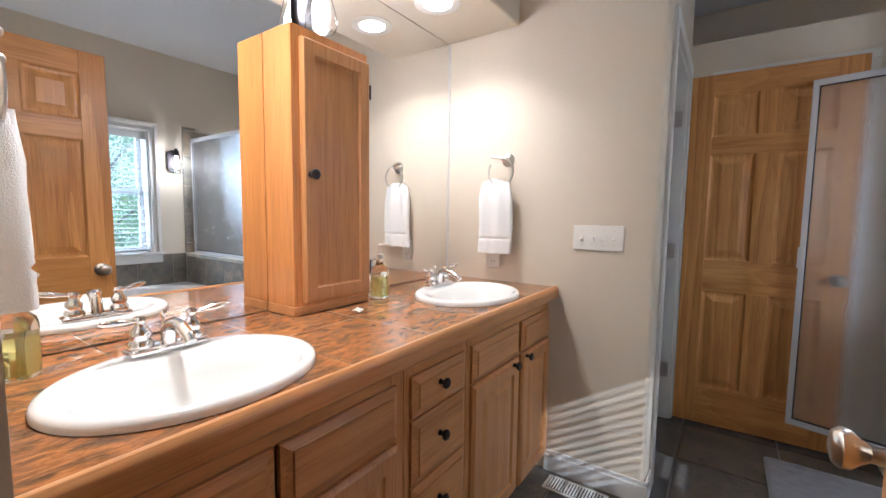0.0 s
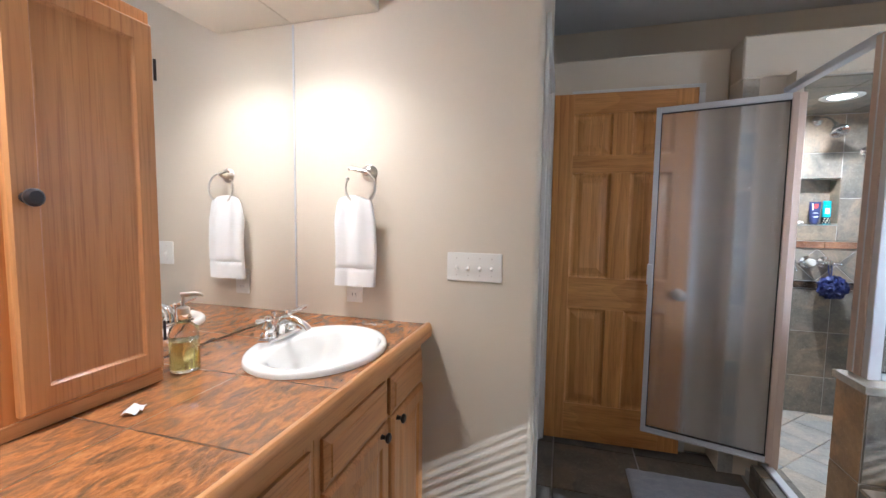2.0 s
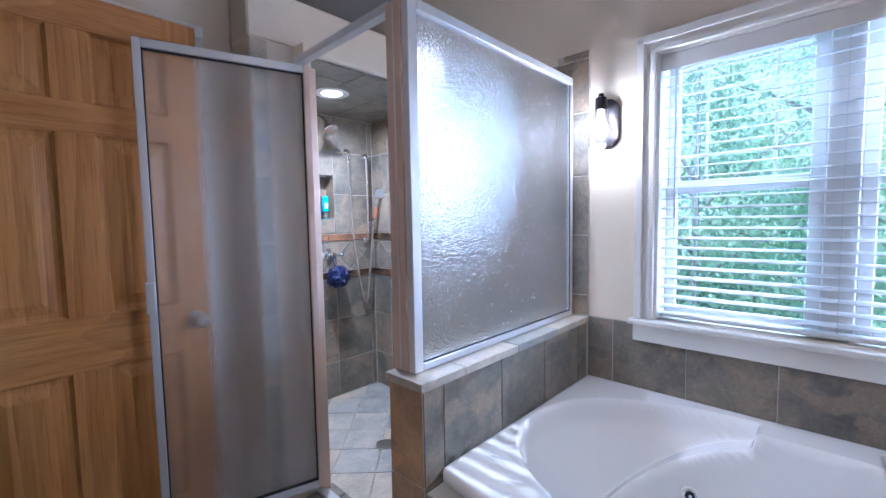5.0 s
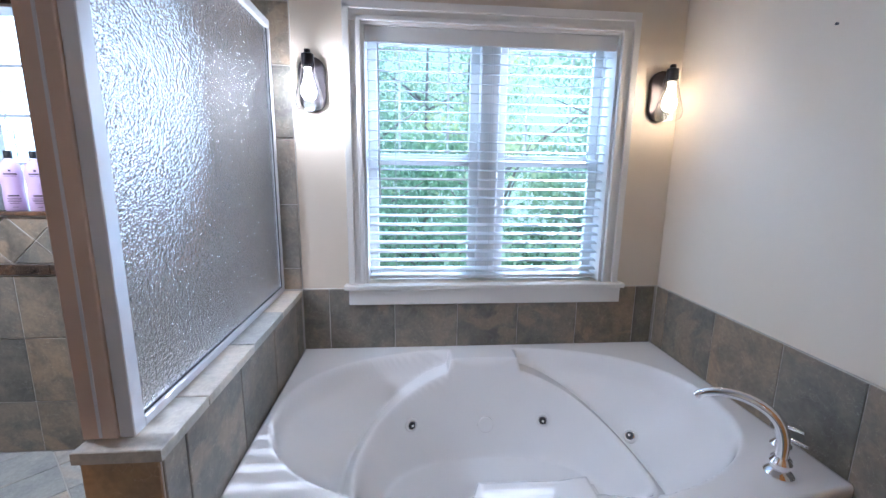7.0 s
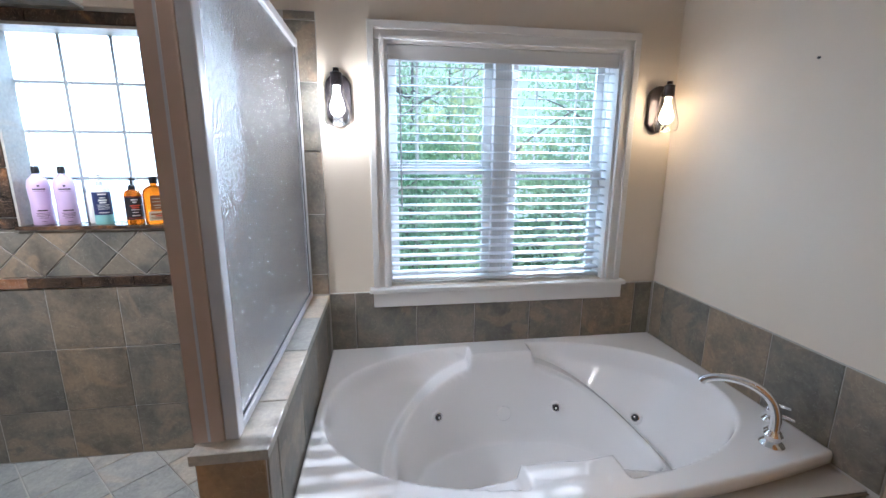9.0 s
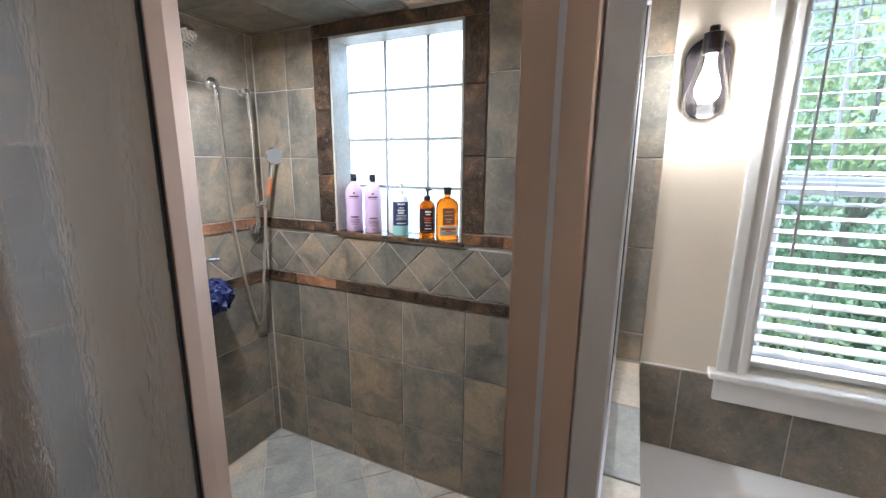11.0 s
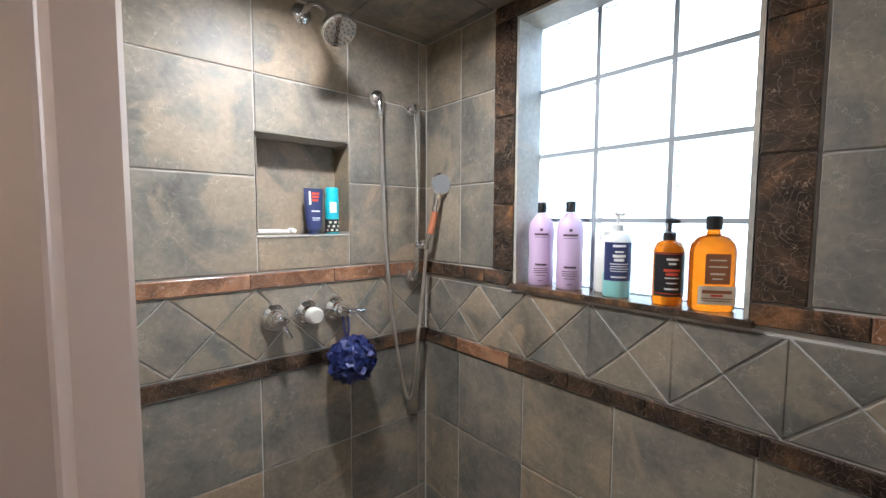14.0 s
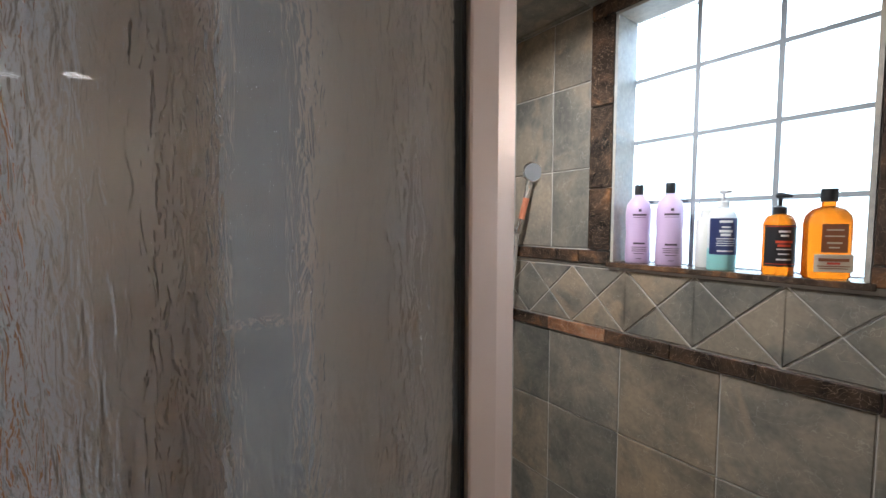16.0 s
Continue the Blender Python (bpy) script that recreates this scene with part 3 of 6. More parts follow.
casing("door_casing_closet", "white painted casing behind the open door", [
    (1.095, 1.150, 3.222, 3.239, 0.0, 2.03), (0.46, 1.150, 3.222, 3.239, 2.031, 2.078)])


# ---- six-panel doors ----
def six_panel_door(name, m, width, label, knob_u, knob_mat, hinge_left=True):
    """Built in local axes: u along x, front face at y = 0 facing -y, foot at z = 0; then placed by m."""
    H, T = 2.03, 0.035
    t = thing(name, m.translation, label, "door")
    t["kind"] = S
    sw, mid = 0.11, 0.10
    rails = [(0.0, 0.225), (0.80, 0.985), (1.585, 1.685), (1.915, H)]
    inner = [(sw, width / 2 - mid / 2), (width / 2 + mid / 2, width - sw)]

    def put(pn, bm, mt, parent=t, lab=""):
        bm.transform(m)
        return part(pn, bm, mt, parent, lab)

    for u0, u1 in ((0, sw), (width / 2 - mid / 2, width / 2 + mid / 2), (width - sw, width)):
        if u0 > 0.05 and u1 < width - 0.05:
            for (a, z0), (z1, c) in zip(rails, rails[1:]):
                put("mullion", box(u0, u1, 0.0005, T - 0.0005, z0, z1, 0.001), OAK)
        else:
            put("stile", box(u0, u1, 0, T, 0, H, 0.0015), OAK)
    for z0, z1 in rails:
        put("rail", box(sw, width - sw, 0.0003, T - 0.0003, z0, z1, 0.001), OAK_X if abs(m.to_3x3().col[0].x) > 0.7 else OAK_Y)
    for (a, z0), (z1, c) in zip(rails, rails[1:]):
        for u0, u1 in inner:
            bm = None
            for y0, s in ((0.0, 1), (T, -1)):
                q = bmesh.new()
                rings = []
                for inset, d in ((0.0, 0.004), (0.010, 0.011), (0.022, 0.012), (0.055, 0.0045), (0.057, 0.004)):
                    rings.append([q.verts.new((x, y0 + s * d, z)) for x, z in ((u0 + inset, z0 + inset), (u1 - inset, z0 + inset), (u1 - inset, z1 - inset), (u0 + inset, z1 - inset))])
                for r0, r1 in zip(rings, rings[1:]):
                    for i in range(4):
                        q.faces.new((r0[i], r0[(i + 1) % 4], r1[(i + 1) % 4], r1[i]))
                q.faces.new(rings[-1])
                bm = join(bm, q)
            put("panel", bm, OAK)
    for s, y0 in ((-1, 0.0), (1, T)):
        prof = [(0.0, 0.0), (0.032, 0.0), (0.032, 0.004), (0.027, 0.009), (0.013, 0.011), (0.011, 0.030), (0.018, 0.040), (0.027, 0.050), (0.028, 0.060), (0.022, 0.068), (0.010, 0.071), (0.0, 0.071)]
        bm = lathe(prof, (knob_u, y0, 0.915), aim((0, s, 0)))
        bm.transform(m)
        part("door_knob", bm, knob_mat, t, "", True)
    hu = -0.006 if hinge_left else width + 0.006
    for hz in (0.30, 1.03, 1.80):
        bm = tube([(hu, -0.004, hz - 0.045), (hu, -0.004, hz + 0.045)], 0.006, 8)
        bm = box(hu - 0.038, hu - 0.002, -0.0015, 0.0015, hz - 0.045, hz + 0.045, 0.001, 1, bm)
        put("hinge", bm, NICKEL)
    return t


six_panel_door("door_toilet_room", pose(0.365, 3.148, 0.012, 0, 0, 1.8), 0.740, "honey oak six-panel door standing open beside the shower", 0.690, NICKEL)
# entry door: hinged at the entry wall, opened along the walk; its face looks at the mirror
six_panel_door("door_entry", Matrix.Translation((0.778, 1.138, 0.012)) @ Matrix(((0, 1, 0, 0), (-1, 0, 0, 0), (0, 0, 1, 0), (0, 0, 0, 1))), 0.755, "honey oak six-panel entry door standing open", 0.062, NICKEL, False)

# ---- vanity ----
XF = -0.105   # face of the cabinets' frame


def front(parent, name, y0, y1, z0, z1, knob=None, panel=True, material=None, x=XF):
    b = bmesh.new()
    steps = [(0.0, 0.0), (0.0, 0.010), (0.006, 0.016), (0.012, 0.020)]
    if panel:
        steps += [(0.055, 0.020), (0.060, 0.013), (0.068, 0.012), (0.095, 0.0185)]
    else:
        steps = [(0.0, 0.0), (0.0, 0.009), (0.022, 0.0165), (0.024, 0.020)]
    rings = [[b.verts.new((x + d, yy, zz)) for yy, zz in ((y0 + i, z0 + i), (y1 - i, z0 + i), (y1 - i, z1 - i), (y0 + i, z1 - i))] for i, d in steps]
    for r0, r1 in zip(rings, rings[1:]):
        for i in range(4):
            b.faces.new((r0[i], r0[(i + 1) % 4], r1[(i + 1) % 4], r1[i]))
    b.faces.new(rings[-1])
    b.faces.new(rings[0][::-1])
    p = part(name, b, material or (MAPLE if z1 - z0 > y1 - y0 else MAPLE_Y), parent)
    if knob:
        prof = [(0.0, 0.0), (0.009, 0.0), (0.0065, 0.004), (0.006, 0.012), (0.010, 0.016), (0.0155, 0.020), (0.016, 0.025), (0.012, 0.029), (0.0, 0.030)]
        part("knob", lathe(prof, (x + 0.020, *knob), aim((1, 0, 0)), 16), BRONZE, p, "dark bronze round knob", True)
    return p


def cabinet(y0, y1, label):
    t = thing("vanity_cabinet", (XF, (y0 + y1) / 2, 0), label, "cabinet", "cabinets of the vanity")
    part("toe_kick", box(-0.20, -0.185, y0, y1, 0.0, 0.10), MAPLE_Y, t)
    part("bottom_panel", box(-0.67, -0.126, y0, y1, 0.085, 0.10), MAPLE_Y, t)
    for ya in (y0, y1 - 0.016):
        part("side_panel", box(-0.67, -0.126, ya + 0.001, ya + 0.015, 0.101, 0.855), MAPLE, t)
    return t


def frame_bars(t, verticals, horizontals):
    for ya, yb in verticals:
        part("frame_stile", box(-0.125, XF, ya, yb, 0.085, 0.857, 0.001), MAPLE, t)
    for ya, yb, za, zb in horizontals:
        part("frame_rail", box(-0.124, XF - 0.0005, ya, yb, za, zb, 0.001), MAPLE_Y, t)


left = cabinet(0.402, 1.125, "maple vanity cabinet with raised-panel fronts under a sink")
frame_bars(left, [(0.402, 0.45), (1.075, 1.125)], [(0.45, 1.075, 0.80, 0.857), (0.45, 1.075, 0.635, 0.68), (0.45, 1.075, 0.085, 0.11), (0.735, 0.775, 0.11, 0.635)])
front(left, "false_front", 0.755, 1.090, 0.660, 0.803, None, False)
front(left, "false_front", 0.432, 0.742, 0.660, 0.803, None, False)
front(left, "cabinet_door", 0.755, 1.090, 0.100, 0.648, (0.79, 0.60))
front(left, "cabinet_door", 0.432, 0.742, 0.100, 0.648, (0.71, 0.60))
mid = cabinet(1.127, 1.443, "maple drawer cabinet with three drawers and bronze knobs")
frame_bars(mid, [(1.127, 1.165), (1.405, 1.443)], [(1.165, 1.405, 0.80, 0.857), (1.165, 1.405, 0.67, 0.69), (1.165, 1.405, 0.485, 0.505), (1.165, 1.405, 0.085, 0.11)])
front(mid, "drawer", 1.150, 1.420, 0.685, 0.803, (1.268, 0.757), False)
front(mid, "drawer", 1.150, 1.420, 0.492, 0.678, (1.268, 0.602), False)
front(mid, "drawer", 1.150, 1.420, 0.300, 0.485, (1.268, 0.405), False)
front(mid, "drawer", 1.150, 1.420, 0.105, 0.293, (1.268, 0.21), False)
right = cabinet(1.445, 2.198, "maple vanity cabinet with two doors beside the towel wall")
frame_bars(right, [(1.445, 1.475), (1.825, 1.862), (2.165, 2.198)], [(1.475, 2.165, 0.80, 0.857), (1.475, 2.165, 0.66, 0.68), (1.475, 2.165, 0.085, 0.11)])
front(right, "false_front", 1.470, 1.838, 0.675, 0.805, None, False)
front(right, "drawer", 1.868, 2.180, 0.675, 0.803, None, False)
front(right, "cabinet_door", 1.470, 1.838, 0.098, 0.667, (1.775, 0.652))
front(right, "cabinet_door", 1.868, 2.180, 0.090, 0.667, (1.900, 0.655))

# counter: beds round the sinks, stone tiles, wooden nosing
SINKS = ((-0.300, 0.705), (-0.300, 1.772))
RX, RY = 0.205, 0.247
counter = thing("counter", (-0.39, 1.3, 0.86), "vanity counter of polished orange-brown granite tiles with a wooden front edge", "counter")
bed = None
for y0, y1 in ((0.402, 0.455), (0.957, 1.52), (2.024, 2.198)):
    bed = box(-0.688, -0.088, y0, y1, 0.858, 0.897, bm=bed)
for y0, y1 in ((0.455, 0.957), (1.52, 2.024)):
    bed = box(-0.688, -0.515, y0, y1, 0.858, 0.897, bm=bed)
    bed = box(-0.1, -0.088, y0, y1, 0.858, 0.897, bm=bed)
part("counter_bed", bed, GROUT_DARK, counter)
bm = bmesh.new()
prof = [(-0.088, 0.852), (-0.068, 0.852), (-0.061, 0.858), (-0.060, 0.890), (-0.064, 0.904), (-0.072, 0.911), (-0.082, 0.911), (-0.088, 0.907)]
ra = [bm.verts.new((x, 0.402, z)) for x, z in prof]
rb = [bm.verts.new((x, 2.199, z)) for x, z in prof]
for i in range(len(prof)):
    j = (i + 1) % len(prof)
    bm.faces.new((ra[i], ra[j], rb[j], rb[i]))
bm.faces.new(ra)
bm.faces.new(rb)
part("front_edge", bm, MAPLE_Y, counter, "rounded wooden edge strip", True)


def stone_tile(x0, x1, y0, y1):
    """A counter tile, cut out where a sink sits in it."""
    g = 0.0012
    x0, x1, y0, y1 = x0 + g, x1 - g, y0 + g, y1 - g
    near = [s for s in SINKS if x0 < s[0] + RX and x1 > s[0] - RX and y0 < s[1] + RY and y1 > s[1] - RY]
    if not near:
        return box(x0, x1, y0, y1, 0.8975, ZCTR, 0.0012)
    b = bmesh.new()
    nx, ny = max(1, int((x1 - x0) / 0.010)), max(1, int((y1 - y0) / 0.010))
    vs = {}
    for i in range(nx):
        for j in range(ny):
            quad = []
            for a, c in ((i, j), (i + 1, j), (i + 1, j + 1), (i, j + 1)):
                quad.append((x0 + (x1 - x0) * a / nx, y0 + (y1 - y0) * c / ny, (a, c)))
            if any(((x - s[0]) / RX) ** 2 + ((y - s[1]) / RY) ** 2 < 0.90 ** 2 for x, y, k in quad for s in near):
                continue
            for x, y, k in quad:
                if k not in vs:
                    vs[k] = b.verts.new((x, y, ZCTR))
            b.faces.new([vs[k] for x, y, k in quad])
    return b


cy = [0.402, 0.642, 0.937, 1.232, 1.527, 1.822, 2.117, 2.199]
for xa, xb in ((-0.690, -0.388), (-0.388, -0.088)):
    for ya, yb in zip(cy, cy[1:]):
        part("stone_tile", stone_tile(xa, xb, ya, yb), GRANITE, counter)

solid("mirror", box(XM + 0.001, XM + 0.008, YS + 0.002, YT - 0.004, ZCTR + 0.003, ZSOF - 0.003, 0.001), MIRROR, "large frameless wall mirror over the vanity counter", "mirror")
solid("trim_mirror_end", box(XM + 0.001, XM + 0.012, YT - 0.0035, YT - 0.0005, ZCTR + 0.003, ZSOF - 0.003), ALU, "thin bright strip where the mirror meets the wall", "trim", S)


def sink(sx, sy):
    t = thing("bathroom_sink", (sx, sy, ZCTR), "white oval porcelain drop-in sink set in the counter", "sink", "sinks in the vanity")
    b = bmesh.new()
    prof = [(1.0, 0.0012, 0), (1.0, 0.010, 0), (0.985, 0.017, 0), (0.95, 0.021, 0), (0.90, 0.021, 0.004), (0.845, 0.017, 0.012), (0.80, 0.003, 0.020), (0.74, -0.035, 0.024), (0.64, -0.080, 0.024), (0.48, -0.108, 0.022), (0.25, -0.120, 0.02), (0.09, -0.122, 0.02)]
    n = 64
    rows = []
    for s, z, dx in prof:
        rows.append([b.verts.new((sx + dx + RX * s * (1 - (0.14 if s < 0.9 else 0) * (1 if math.cos(a) < 0 else 0.0) * abs(math.cos(a))) * math.cos(a), sy + RY * s * math.sin(a), ZCTR + z)) for a in [2 * math.pi * i / n for i in range(n)]])
    for p, q in zip(rows, rows[1:]):
        for i in range(n):
            b.faces.new((p[i], p[(i + 1) % n], q[(i + 1) % n], q[i]))
    b.faces.new(rows[-1])
    part("basin", b, PORCELAIN, t, "", True)
    part("drain", lathe([(0.024, -0.1205), (0.024, -0.118), (0.019, -0.117), (0.016, -0.119), (0.0, -0.119)], (sx + 0.02, sy, ZCTR)), CHROME, t, "chrome drain", True)
    return t


def faucet(fx, fy):
    z = ZCTR + 0.0215
    t = thing("faucet", (fx, fy, z), "chrome two-handle faucet with lever handles on the sink", "faucet", "faucets of the vanity")
    b = box(fx - 0.024, fx + 0.024, fy - 0.082, fy + 0.082, z, z + 0.016, 0.010, 3)
    part("base_plate", b, CHROME, t, "", True)
    for s in (-1, 1):
        hy = fy + s * 0.052
        prof = [(0.021, 0.0), (0.024, 0.004), (0.024, 0.012), (0.018, 0.020), (0.021, 0.030), (0.019, 0.040), (0.012, 0.048), (0.010, 0.055), (0.013, 0.062), (0.010, 0.070), (0.0, 0.072)]
        h = part("handle", lathe(prof, (fx - 0.004, hy, z + 0.014)), CHROME, t, "", True)
        a = Vector((fx - 0.004, hy, z + 0.074))
        d = Vector((0.25, s * 0.95, 0.14)).normalized()
        part("lever", tube([a, a + d * 0.018, a + d * 0.045, a + d * 0.072, a + d * 0.082], [0.004, 0.0045, 0.0085, 0.0075, 0.002], 10), CHROME, h, "", True)
    pts = [(fx, fy, z + 0.01), (fx + 0.002, fy, z + 0.045), (fx + 0.02, fy, z + 0.066), (fx + 0.055, fy, z + 0.068), (fx + 0.095, fy, z + 0.052), (fx + 0.110, fy, z + 0.036)]
    part("spout", tube(pts, [0.017, 0.015, 0.014, 0.0125, 0.0115, 0.0115], 14, smooth_path=2), CHROME, t, "", True)
    part("lift_rod", lathe([(0.0035, 0.0), (0.0035, 0.055), (0.007, 0.06), (0.008, 0.066), (0.004, 0.072), (0.0, 0.073)], (fx - 0.022, fy, z + 0.014), None, 12), CHROME, t, "", True)
    return t


for sx, sy in SINKS:
    sink(sx, sy)
    faucet(sx - 0.158, sy + 0.012)

# tower cabinet on the counter
TX, TY0, TY1, TZ0, TZ1 = -0.545, 1.112, 1.436, ZCTR + 0.001, 1.815
tower = thing("tower_cabinet", (-0.61, 1.274, TZ0), "tall narrow maple cabinet standing on the counter against the mirror", "cabinet")
part("body", box(-0.690, TX, TY0, TY1, TZ0 + 0.03, TZ1, 0.003, 2), MAPLE_TOWER, tower)
part("base_trim", box(-0.690, TX + 0.002, TY0 - 0.002, TY1 + 0.002, TZ0, TZ0 + 0.03, 0.002), MAPLE_Y, tower)
b = bmesh.new()
steps = [(0.0, 0.0), (0.0, 0.014), (0.005, 0.020), (0.046, 0.020), (0.050, 0.014), (0.053, 0.0125)]
rings = [[b.verts.new((TX + d, yy, zz)) for yy, zz in ((TY0 + 0.030 + i, TZ0 + 0.040 + i), (TY1 - 0.006 - i, TZ0 + 0.040 + i), (TY1 - 0.006 - i, TZ1 - 0.034 - i), (TY0 + 0.030 + i, TZ1 - 0.034 - i))] for i, d in steps]
for r0, r1 in zip(rings, rings[1:]):
    for i in range(4):
        b.faces.new((r0[i], r0[(i + 1) % 4], r1[(i + 1) % 4], r1[i]))
b.faces.new(rings[-1])
tdoor = part("cabinet_door", b, MAPLE, tower)
part("knob", lathe([(0.0, 0.0), (0.010, 0.0), (0.006, 0.004), (0.006, 0.012), (0.012, 0.016), (0.0165, 0.021), (0.017, 0.027), (0.012, 0.032), (0.0, 0.033)], (TX + 0.020, 1.166, 1.361), aim((1, 0, 0)), 18), BRONZE, tdoor, "dark bronze round knob", True)
for hz in (1.04, 1.68):
    part("hinge", tube([(TX + 0.018, TY1 - 0.003, hz - 0.025), (TX + 0.018, TY1 - 0.003, hz + 0.025)], 0.0035, 8), BRONZE, tdoor)


def soap_dispenser(x, y):
    t = thing("soap_dispenser", (x, y, ZCTR), "clear glass bottle of pale yellow hand soap with a pump", "soap dispenser", "soap dispensers on the counter")
    z = ZCTR + 0.001
    part("bottle", lathe([(0.0, 0.0), (0.034, 0.0), (0.037, 0.004), (0.037, 0.105), (0.034, 0.118), (0.018, 0.132), (0.014, 0.138), (0.014, 0.155), (0.0, 0.155)], (x, y, z), None, 28), CLEAR, t, "", True)
    part("soap", lathe([(0.0, 0.008), (0.0325, 0.008), (0.0335, 0.012), (0.0335, 0.085), (0.0, 0.085)], (x, y, z), None, 28), SOAP_PALE, t, "", True)
    part("collar", lathe([(0.0, 0.155), (0.016, 0.155), (0.016, 0.172), (0.008, 0.176), (0.0, 0.176)], (x, y, z), None, 20), NICKEL, t, "", True)
    b = tube([(x, y, z + 0.17), (x, y, z + 0.205)], 0.004, 8)
    b = tube([(x - 0.008, y, z + 0.207), (x + 0.02, y + 0.02, z + 0.209), (x + 0.033, y + 0.034, z + 0.203)], [0.007, 0.006, 0.004], 10, b)
    part("pump_head", b, NICKEL, t, "", True)


soap_dispenser(-0.575, 0.492)
soap_dispenser(-0.555, 1.512)

# small crumpled tissue on the counter
b = bmesh.new()
bmesh.ops.create_grid(b, x_segments=6, y_segments=4, size=0.022)
for v in b.verts:
    v.co.z = 0.004 + random.random() * 0.009
    v.co.x *= 0.7
b.transform(Matrix.Translation((-0.44, 1.285, ZCTR)) @ Matrix.Rotation(0.5, 4, "Z"))
bmesh.ops.solidify(b, geom=b.faces[:], thickness=0.0008)
solid("tissue", b, PRINT_WHITE, "small crumpled white tissue on the counter", "tissue")


def towel_mesh(w, h, depth, folds, seed, top=0.62, reach=0.35):
    """A folded hand towel hung at z = 0, its face at -y; local axes."""
    rnd = random.Random(seed)
    b = bmesh.new()
    nu, nv = 40, 40
    ph = [rnd.uniform(0, 6.28) for _ in range(4)]
    loops = []
    for j in range(nv + 1):
        v = j / nv
        wide = w * (top + (1 - top) * min(1, (v / reach)) ** 0.7)
        row = []
        for i in range(nu * 2):
            a = 2 * math.pi * i / (nu * 2)
            cx, cy_ = math.cos(a), math.sin(a)
            x = wide / 2 * math.copysign(abs(cx) ** 0.6, cx)
            d = depth * (0.55 + 0.45 * min(1, v * 4))
            y = d / 2 * math.copysign(abs(cy_) ** 0.5, cy_)
            if cy_ < 0:
                k = x / (wide / 2)
                y += depth * 0.30 * math.cos(k * folds + ph[0]) * (1 - 0.5 * v) * (1 - k * k)
                band = 0.0
                for b0 in (0.76, 0.80, 0.865):
                    band += math.exp(-((v - b0) / 0.007) ** 2)
                y += 0.0065 * band
            dip = 0.018 * (abs(x) / (w / 2)) ** 2 if v < 0.1 else 0
            row.append(b.verts.new((x + 0.003 * math.sin(v * 7 + ph[1]), y, -v * h + (0.006 * math.sin(x * 40 + ph[2]) if j in (0,) else 0) - dip * (1 - v * 10))))
        loops.append(row)
    n = nu * 2
    for p, q in zip(loops, loops[1:]):
        for i in range(n):
            b.faces.new((p[i], p[(i + 1) % n], q[(i + 1) % n], q[i]))
    b.faces.new(loops[0])
    b.faces.new(loops[-1])
    return b


def towel_ring(m, name_label):
    t = thing("towel_ring", m.translation, name_label, "towel ring", "towel rings")
    b = lathe([(0.0, 0.0), (0.034, 0.0), (0.034, 0.004), (0.028, 0.008), (0.026, 0.012), (0.020, 0.016), (0.013, 0.020), (0.011, 0.05), (0.0, 0.05)], (0, 0, 0), aim((0, -1, 0)), 24)
    b.transform(m)
    part("wall_plate", b, NICKEL, t, "", True)
    c = Vector((-0.012, -0.060, -0.062))
    pts = [c + Vector((0.066 * math.cos(a), 0, 0.066 * math.sin(a))) for a in [radians(78 - 12 * i) for i in range(25)]]
    b = tube(pts, 0.0048, 8)
    b = ball(pts[-1], 0.0075, bm=b)
    b = tube([(0.0, -0.045, 0.0), (-0.01, -0.058, 0.003), (-0.055, -0.060, 0.012)], [0.0065, 0.0065, 0.0055], 8, b)
    b = ball((-0.058, -0.060, 0.0125), 0.0085, (1.3, 1, 1), b)
    b.transform(m)
    part("ring", b, NICKEL, t, "", True)
    return t


towel_ring(pose(-0.336, YT, 1.512), "brushed nickel open towel ring on the cream wall")
b = towel_mesh(0.178, 0.362, 0.042, 5.0, 3, 0.78, 0.30)
b.transform(Matrix.Translation((-0.372, YT - 0.058, 1.414)))
solid("hand_towel", b, TOWEL, "white terry hand towel hanging from the ring by the sink", "towel", smooth=True)
towel_ring(pose(-0.39, YS, 1.49, 0, 0, 180), "brushed nickel open towel ring on the entry side wall")
b = towel_mesh(0.215, 0.305, 0.06, 4.0, 8, 0.30, 1.0)
b.transform(pose(-0.375, YS + 0.052, 1.395, 0, 0, 180))
solid("hand_towel", b, TOWEL, "white terry hand towel hanging beside the entry", "towel", smooth=True)

# wall plates
sw = thing("light_switch", (0.109, YT, 1.145), "white four-gang wall plate with toggle switches", "light switch")
part("plate", box(0.001, 0.217, YT - 0.007, YT - 0.0005, 1.088, 1.200, 0.004, 2), PLASTIC, sw)
for i in range(4):
    xc = 0.040 + i * 0.046
    part("switch_slot", box(xc - 0.006, xc + 0.006, YT - 0.0085, YT - 0.006, 1.132, 1.156, 0.0006), PLASTIC, sw)
    tg = box(xc - 0.0048, xc + 0.0048, YT - 0.025, YT - 0.007, 1.139, 1.151, 0.002)
    tg.transform(Matrix.Translation((xc, YT, 1.145)) @ Matrix.Rotation(radians(24), 4, "X") @ Matrix.Translation((-xc, -YT, -1.145)))
    part("toggle", tg, PLASTIC, sw)
    for zz in (1.112, 1.178):
        part("screw", lathe([(0.0028, 0.0), (0.0028, 0.0012), (0.0, 0.0016)], (xc, YT - 0.0068, zz), aim((0, -1, 0)), 10), NICKEL, sw)
ol = thing("power_outlet", (-0.405, YT, 1.02), "white duplex power outlet below the towel", "outlet")
part("plate", box(-0.442, -0.368, YT - 0.007, YT - 0.0005, 0.972, 1.088, 0.004, 2), PLASTIC, ol)
